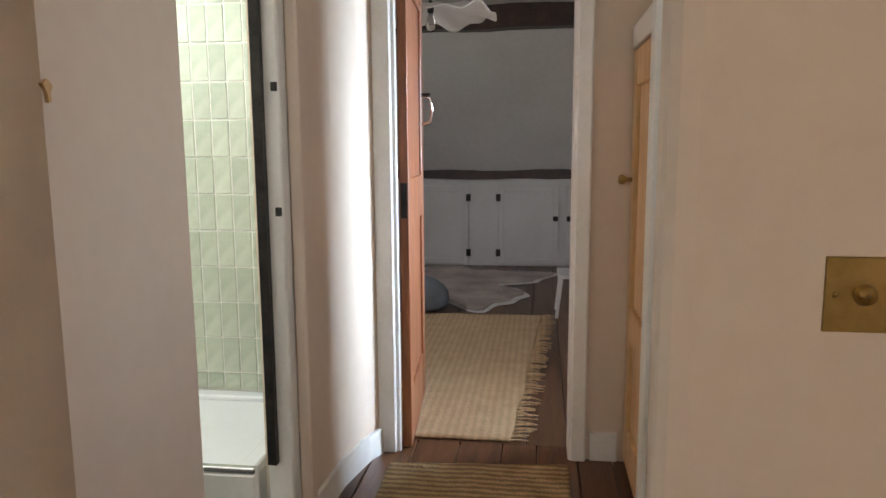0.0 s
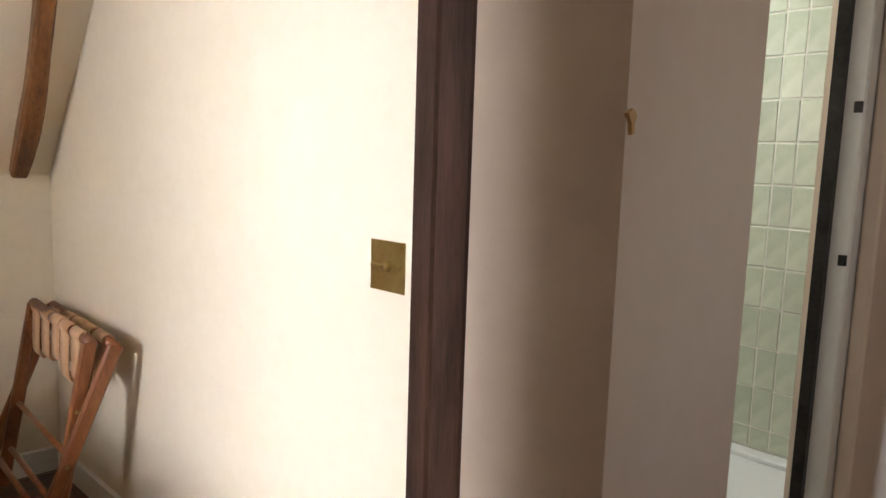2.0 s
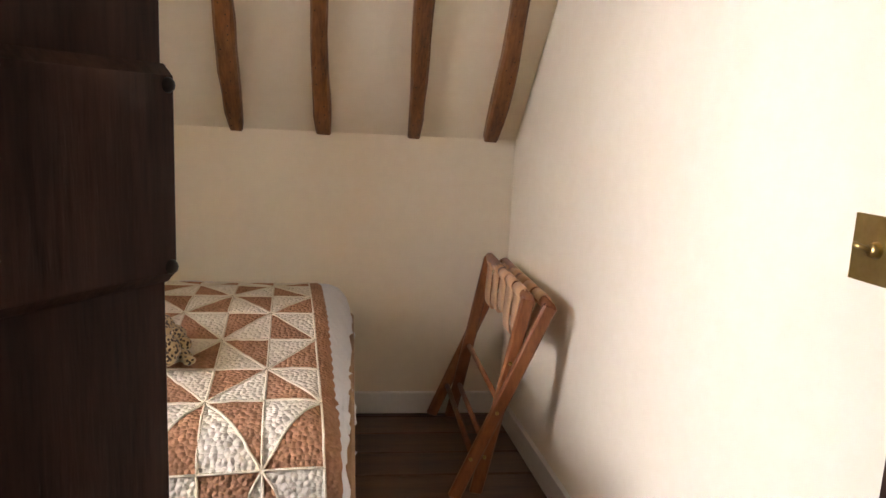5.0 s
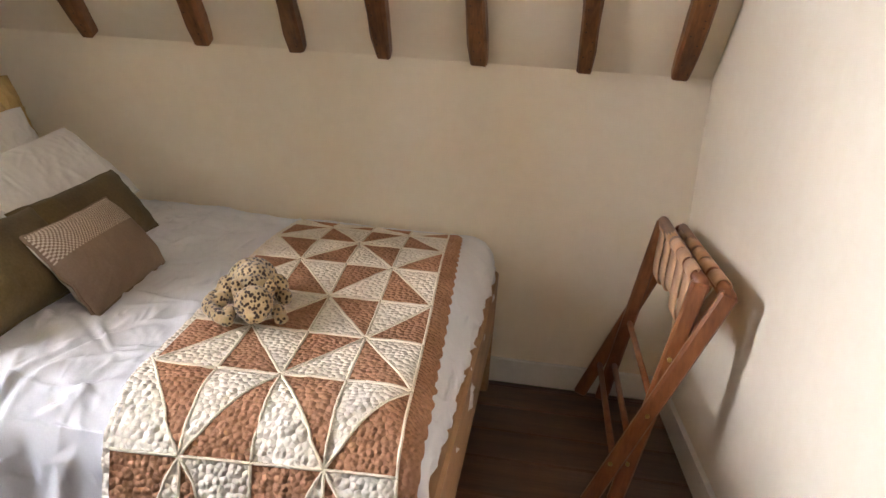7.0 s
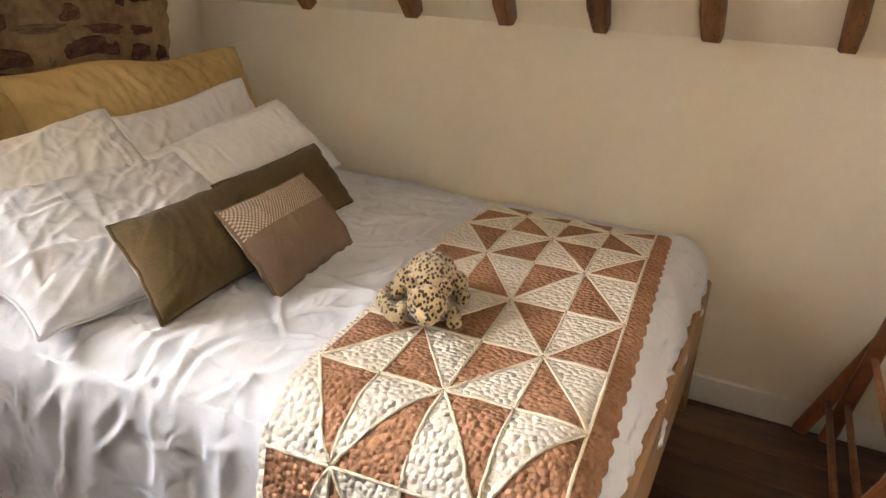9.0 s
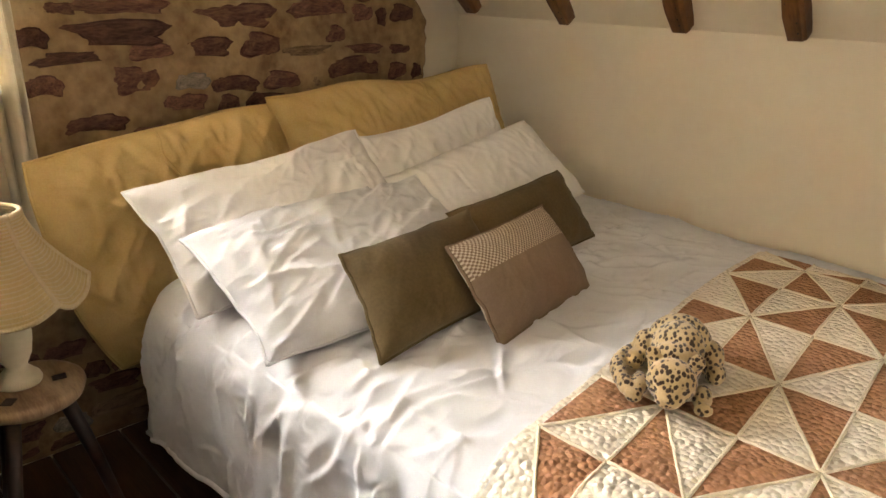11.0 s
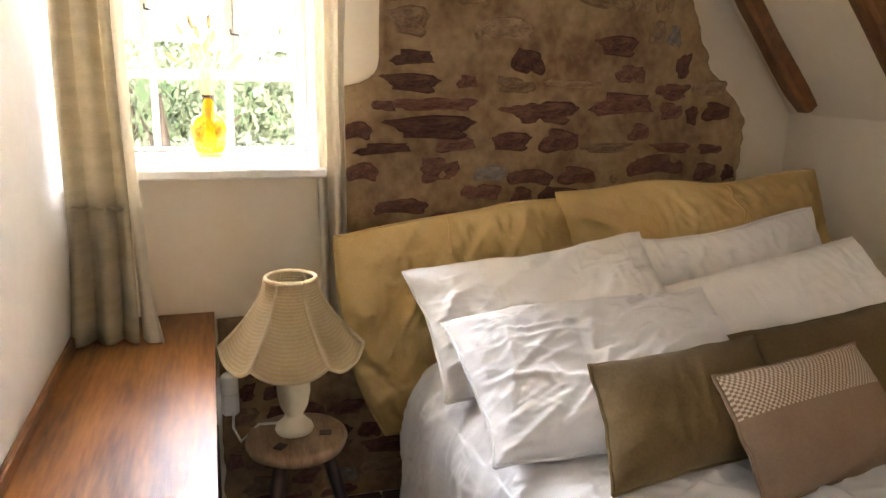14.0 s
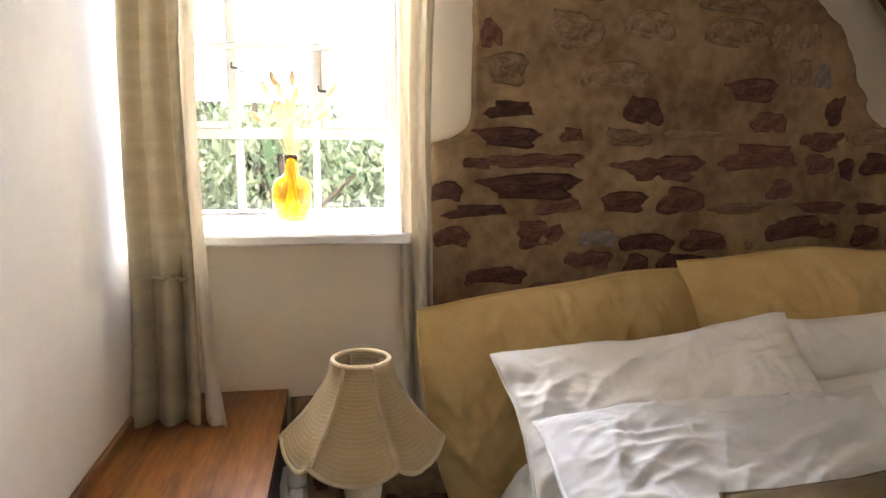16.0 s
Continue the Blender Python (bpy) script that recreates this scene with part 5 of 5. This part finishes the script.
for k in range(NH):
    a = 2 * math.pi * k / NH
    r = hide_radius(a)
    d = Vector((math.cos(a), math.sin(a), 0))
    ring.append(bm.verts.new(Vector((cx, cy, 0.004)) + d * r))
    core.append(bm.verts.new(Vector((cx, cy, 0.012 + 0.003 * math.sin(a * 7))) + d * (r - 0.055)))
    hair.append(Vector((cx, cy, 0.013)) + d * (r - 0.055 - 0.02 * math.sin(a * 13)))
for k in range(NH):
    bm.faces.new((ring[k], ring[(k + 1) % NH], core[(k + 1) % NH], core[k]))
rim = link_mesh("edge", bm, HIDE_PALE, True)
rim.parent, rim.matrix_parent_inverse = hide, hide.matrix_basis.inverted()
bm = bmesh.new()
mid = bm.verts.new((cx, cy, 0.016))
hair = [bm.verts.new(p) for p in hair]
for k in range(NH):
    bm.faces.new((hair[k], hair[(k + 1) % NH], mid))
part("hair", bm, HIDE, hide, "brown brindled hair")
bm = bmesh.new()
bmesh.ops.create_uvsphere(bm, u_segments=24, v_segments=14, radius=1)
bmesh.ops.transform(bm, matrix=Matrix.Translation((4.02, -2.02, 0.09)) @ Matrix.Diagonal((0.24, 0.30, 0.17, 1)), verts=bm.verts)
for v in bm.verts:
    v.co.z = max(0.018, v.co.z + 0.02 * noise.noise(v.co * 5))
tagged(link_mesh("floor_pouffe", bm, GREYFABRIC, True), "soft grey floor cushion on the rug edge", "pouffe")
fst = thing("low_stool", (3.95, -3.20, 0.0), "low white painted stool on dark boards", "stool")
part("seat", bx((3.80, -3.40, 0.275), (4.12, -3.085, 0.300), 0.004), GREYWHITE, fst)
for x in (3.83, 4.09):
    for y in (-3.37, -3.11):
        part("leg", beam(bmesh.new(), (x, y - 0.02 if y < -3.2 else y + 0.03, 0.0), (x, y, 0.275), 0.022, 0.022), GREYWHITE, fst)

# ---- outside the window ----
ground = structure("ground", sheet(lambda u, v: (-3.6 - 900 * u ** 3, -700 + 1400 * v, -2.6 - 0.4 * u), 40, 40), GRASS, "rough green garden ground", "ground")


def tree(x, y, z0, height, spread, seed):
    rn = random.Random(seed)
    th = thing("tree", (x, y, z0), "leafy green garden tree seen through the window", "tree", "garden trees")
    bm = tube(bmesh.new(), [(x, y, z0), (x + 0.1, y, z0 + height * 0.3), (x, y + 0.1, z0 + height * 0.62), (x, y, z0 + height * 0.92)], 0.16, 10, 0.03)
    for k in range(9):
        a = rn.uniform(0, 6.28)
        b = Vector((x, y, z0 + height * rn.uniform(0.3, 0.7)))
        e = b + Vector((math.cos(a) * spread * 0.8, math.sin(a) * spread * 0.8, height * rn.uniform(0.1, 0.28)))
        tube(bm, [b, (b + e) / 2 + Vector((0, 0, 0.1)), e], 0.05, 6, 0.012)
    part("trunk", bm, BARK, th, "", True)
    verts, faces = [], []
    clumps = []
    while len(clumps) < 70:
        p = Vector((rn.uniform(-1, 1), rn.uniform(-1, 1), rn.uniform(-1, 1)))
        if 0.35 < p.length < 1.0 + 0.2 * rn.random():
            clumps.append(Vector((x + p.x * spread, y + p.y * spread, z0 + height * 0.62 + p.z * height * 0.42)))
    for c in clumps:
        for _ in range(75):
            o = c + Vector((rn.gauss(0, 1), rn.gauss(0, 1), rn.gauss(0, 1))) * spread * 0.13
            q = Euler((rn.uniform(0, 6), rn.uniform(0, 6), rn.uniform(0, 6))).to_matrix()
            s = rn.uniform(0.04, 0.085)
            i = len(verts)
            for d in ((-s, 0, 0), (0, -s * 0.5, s * 0.15), (s, 0, 0), (0, s * 0.5, s * 0.15)):
                verts.append(o + q @ Vector(d))
            faces.append((i, i + 1, i + 2, i + 3))
    me = bpy.data.meshes.new("crown")
    me.from_pydata(verts, [], faces)
    me.materials.append(LEAF)
    ob = new("crown", me)
    ob.parent, ob.matrix_parent_inverse = th, th.matrix_basis.inverted()
    ob["kind"] = "stuff"


for tx, ty, hgt, spr, sd in ((-8.5, -2.4, 4.0, 1.3, 1), (-9.0, -0.5, 3.9, 1.4, 2), (-10.5, -4.3, 4.6, 1.5, 3), (-13.0, -3.2, 5.2, 1.7, 4), (-12.0, 0.8, 4.4, 1.7, 5)):
    tree(tx, ty, -2.75, hgt, spr, sd)


# ---- pieces of the setting: stones, boards, tiles ----
# stone chimney breast: a mortar face with an uneven outline
def edge_right(z):
    pts = ((0.0, -0.335), (0.87, -0.335), (1.06, -0.322), (1.10, -0.345), (1.15, -0.387), (1.22, -0.470), (1.27, -0.486), (1.34, -0.533), (1.40, -0.557), (1.48, -0.640), (2.0, -0.70))
    for (za, ya), (zb, yb) in zip(pts, pts[1:]):
        if za <= z <= zb:
            base = ya + (yb - ya) * (z - za) / (zb - za)
    return base + 0.014 * noise.noise((z * 9, 3.3, 0)) + 0.012 * noise.noise((z * 27, 8.3, 0)) + 0.006 * noise.noise((z * 70, 2.3, 0))


def edge_left(z):
    if z < 0.56:
        return -1.875 + 0.01 * noise.noise((z * 20, 1, 0))
    f = min(1, max(0, (z - 1.145) / 0.06))
    return -1.558 + 0.103 * math.sqrt(1 - (1 - f) ** 2) + 0.008 * noise.noise((z * 18, 5.1, 0))


def mortar(u, v):
    """The face of the breast; the last strip folds back to the plaster behind."""
    z = 1.98 * v
    f = min(1.0, u / 0.96)
    y = edge_left(z) + (edge_right(z) - edge_left(z)) * f
    inset = 0.012 if 0 < f < 1 else 0.0
    x = XW + 0.004 + inset + 0.007 * noise.noise((y * 9, z * 9, 2.0)) + 0.005 * noise.noise((y * 30, z * 30, 6.0))
    if u > 0.96:
        x += (XR - 0.01 - x) * (u - 0.96) / 0.04
    return (x, y, z)


breast = structure("wall_stone", sheet(mortar, 150, 170), MORTAR, "rough chimney breast of dark red stones in tan lime mortar", "wall", True)


def stone_mesh(k):
    rn = random.Random(100 + k)
    bm = bmesh.new()
    n = 24
    ph = [rn.uniform(0, 6.28) for _ in range(3)]
    rim = []
    for i in range(n):
        a = 2 * math.pi * i / n
        sx, sz = math.copysign(abs(math.cos(a)) ** 0.65, math.cos(a)), math.copysign(abs(math.sin(a)) ** 0.65, math.sin(a))
        j = 0.94 + 0.12 * math.sin(2 * a + ph[0]) + 0.11 * math.sin(3 * a + ph[1]) + 0.08 * math.sin(5 * a + ph[2]) + 0.05 * math.sin(8 * a + ph[0]) + rn.uniform(-0.10, 0.10)
        rim.append((0.5 * sx * j, 0.5 * sz * j))
    rings = [[bm.verts.new((h + rn.uniform(-0.12, 0.12) * (h > 0), p[0] * f, p[1] * f)) for p in rim] for h, f in ((-0.8, 1.0), (0.35, 1.0), (0.8, 0.82), (1.0, 0.45))]
    for a, b in zip(rings, rings[1:]):
        for i in range(n):
            bm.faces.new((a[i], a[(i + 1) % n], b[(i + 1) % n], b[i]))
    bm.faces.new(rings[-1])
    bmesh.ops.recalc_face_normals(bm, faces=bm.faces[:])
    me = bpy.data.meshes.new("stone")
    for f in bm.faces:
        f.smooth = True
    bm.to_mesh(me)
    bm.free()
    return me


SHAPES = {}
for mat in (STONE_RED, STONE_TAN, STONE_GREY):
    SHAPES[mat.name] = []
    for k in range(10):
        me = stone_mesh(k)
        me.materials.append(mat)
        SHAPES[mat.name].append(me)
# the clearest stones: centre y, z, width, height
CLEAR = ((-1.371, 1.157, 0.164, 0.044), (-1.225, 1.161, 0.060, 0.032), (-1.302, 1.103, 0.227, 0.039), (-1.462, 1.097, 0.091, 0.032), (-1.001, 1.083, 0.246, 0.060), (-0.760, 1.109, 0.204, 0.060),
         (-1.314, 1.045, 0.254, 0.058), (-1.095, 1.007, 0.139, 0.047), (-0.948, 1.008, 0.129, 0.061), (-1.253, 1.000, 0.135, 0.040), (-1.299, 0.933, 0.128, 0.070), (-0.625, 0.936, 0.197, 0.066),
         (-0.787, 1.267, 0.143, 0.052), (-0.738, 1.192, 0.087, 0.053), (-1.220, 1.393, 0.131, 0.085), (-1.047, 1.409, 0.108, 0.074), (-1.167, 0.870, 0.111, 0.048), (-1.372, 1.218, 0.118, 0.037),
         (-0.907, 1.162, 0.169, 0.026), (-1.513, 1.034, 0.072, 0.051), (-1.499, 0.929, 0.079, 0.053), (-1.089, 1.155, 0.124, 0.040), (-1.405, 0.835, 0.162, 0.050), (-0.845, 1.458, 0.153, 0.043))
rnd = random.Random(21)
placed = []


def lay_stone(y, z, w, h, mat, tilt):
    ob = new("stone", rnd.choice(SHAPES[mat.name]))
    ob.parent = breast
    ob.matrix_basis = Matrix.Translation((XW + 0.015 + rnd.uniform(-0.003, 0.003), y, z)) @ Matrix.Rotation(tilt, 4, "X") @ Matrix.Diagonal((0.008, w, h, 1))
    placed.append((y, z, w, h))


for k, (y, z, w, h) in enumerate(CLEAR):
    lay_stone(y, z, w, h, STONE_TAN if z > 1.37 or k in (18, 21) else STONE_RED, rnd.uniform(-0.05, 0.05))
z = 0.03
while z < 1.93:
    h = rnd.uniform(0.028, 0.055) * (1.0 if z < 1.2 else 1.45)
    y = edge_left(z) + rnd.uniform(0.0, 0.05)
    while y < (edge_right(z) if z > 0.5 else -1.15) - 0.03 and len(placed) < 295:
        w = rnd.choice((0.05, 0.08, 0.11, 0.14, 0.18)) * rnd.uniform(0.8, 1.15)
        c, zz = y + w / 2, z + rnd.uniform(-0.008, 0.008)
        hit = any(abs(c - p[0]) < (w + p[2]) / 2 + 0.004 and abs(zz - p[1]) < (h + p[3]) / 2 + 0.002 for p in placed)
        if not hit and y + w < edge_right(z) - 0.01 and rnd.random() < (0.95 if z < 1.2 else 0.66):
            r = rnd.random()
            red = 0.68 if z < 1.22 else 0.18
            lay_stone(c, zz, w, h, STONE_RED if r < red else STONE_TAN if r < 0.95 else STONE_GREY, rnd.uniform(-0.07, 0.07))
        y += 0.025 if hit else w + rnd.uniform(0.006, 0.020)
    z += h + rnd.uniform(0.010, 0.022)

# floorboards
boards = structure("floor_boards_bedroom", bx((-2.47, -2.17, -0.022), (-0.01, -0.001, -0.0205)), STOOLLEG, "wide dark stained floorboards with gaps", "floor")


def lay_boards(parent, x0, x1, y0, y1, width, seed):
    rn = random.Random(seed)
    y = y0
    while y < y1 - 0.02:
        w = min(width * rn.uniform(0.85, 1.15), y1 - y)
        cuts = [x0] + ([x0 + (x1 - x0) * rn.uniform(0.3, 0.7)] if rn.random() < 0.6 else []) + [x1]
        for a, b in zip(cuts, cuts[1:]):
            dz = rn.uniform(-0.002, 0.0)
            bm = bmesh.new()
            prism(bm, [(y + 0.0025, -0.020), (y + 0.0025, dz - 0.003), (y + 0.006, dz), (y + w - 0.006, dz), (y + w - 0.0025, dz - 0.003), (y + w - 0.0025, -0.020)], a + 0.001, b - 0.001, 0)
            ob = link_mesh("plank", bm, BOARD)
            ob.parent = parent
        y += w


lay_boards(boards, -2.47, 0.0, -2.17, -0.001, 0.155, 1)
hall_boards = structure("floor_boards_hall", bx((-2.39, -4.0, -0.022), (1.72, -2.30, -0.0205)), STOOLLEG, "dark stained hall floorboards", "floor")
lay_boards(hall_boards, -2.39, 1.72, -4.0, -2.175, 0.15, 2)
far_boards = structure("floor_boards_far", bx((1.72, -5.0, -0.022), (5.98, -0.6, -0.0205)), STOOLLEG, "dark stained far bedroom floorboards", "floor")
lay_boards(far_boards, 1.72, 5.95, -4.4, -0.6, 0.17, 3)

# green tiles, 70 by 140 mm
tile_shapes = []
for k in range(4):
    rn = random.Random(40 + k)
    bm = bx((-0.006, -0.0324, -0.0684), (0.0, 0.0324, 0.0684), 0.0025)
    for v in bm.verts:
        v.co.x += rn.uniform(-0.0008, 0.0008)
        v.co.y += rn.uniform(-0.0007, 0.0007)
        v.co.z += rn.uniform(-0.0007, 0.0007)
    me = bpy.data.meshes.new("tile")
    bmesh.ops.recalc_face_normals(bm, faces=bm.faces[:])
    bm.to_mesh(me)
    bm.free()
    me.materials.append(TILE)
    tile_shapes.append(me)
rn = random.Random(8)
for row in range(12):
    for col in range(9):
        ob = new("tile", rn.choice(tile_shapes))
        ob.parent = tiled
        half = row == 0
        ob.matrix_basis = Matrix.Translation((1.6752 - rn.uniform(0, 0.001), -1.952 + col * 0.0705, (0.232 if half else 0.2705 + 0.0705 + (row - 1) * 0.1427))) @ Matrix.Diagonal((1, 1, 0.48 if half else 1, 1))
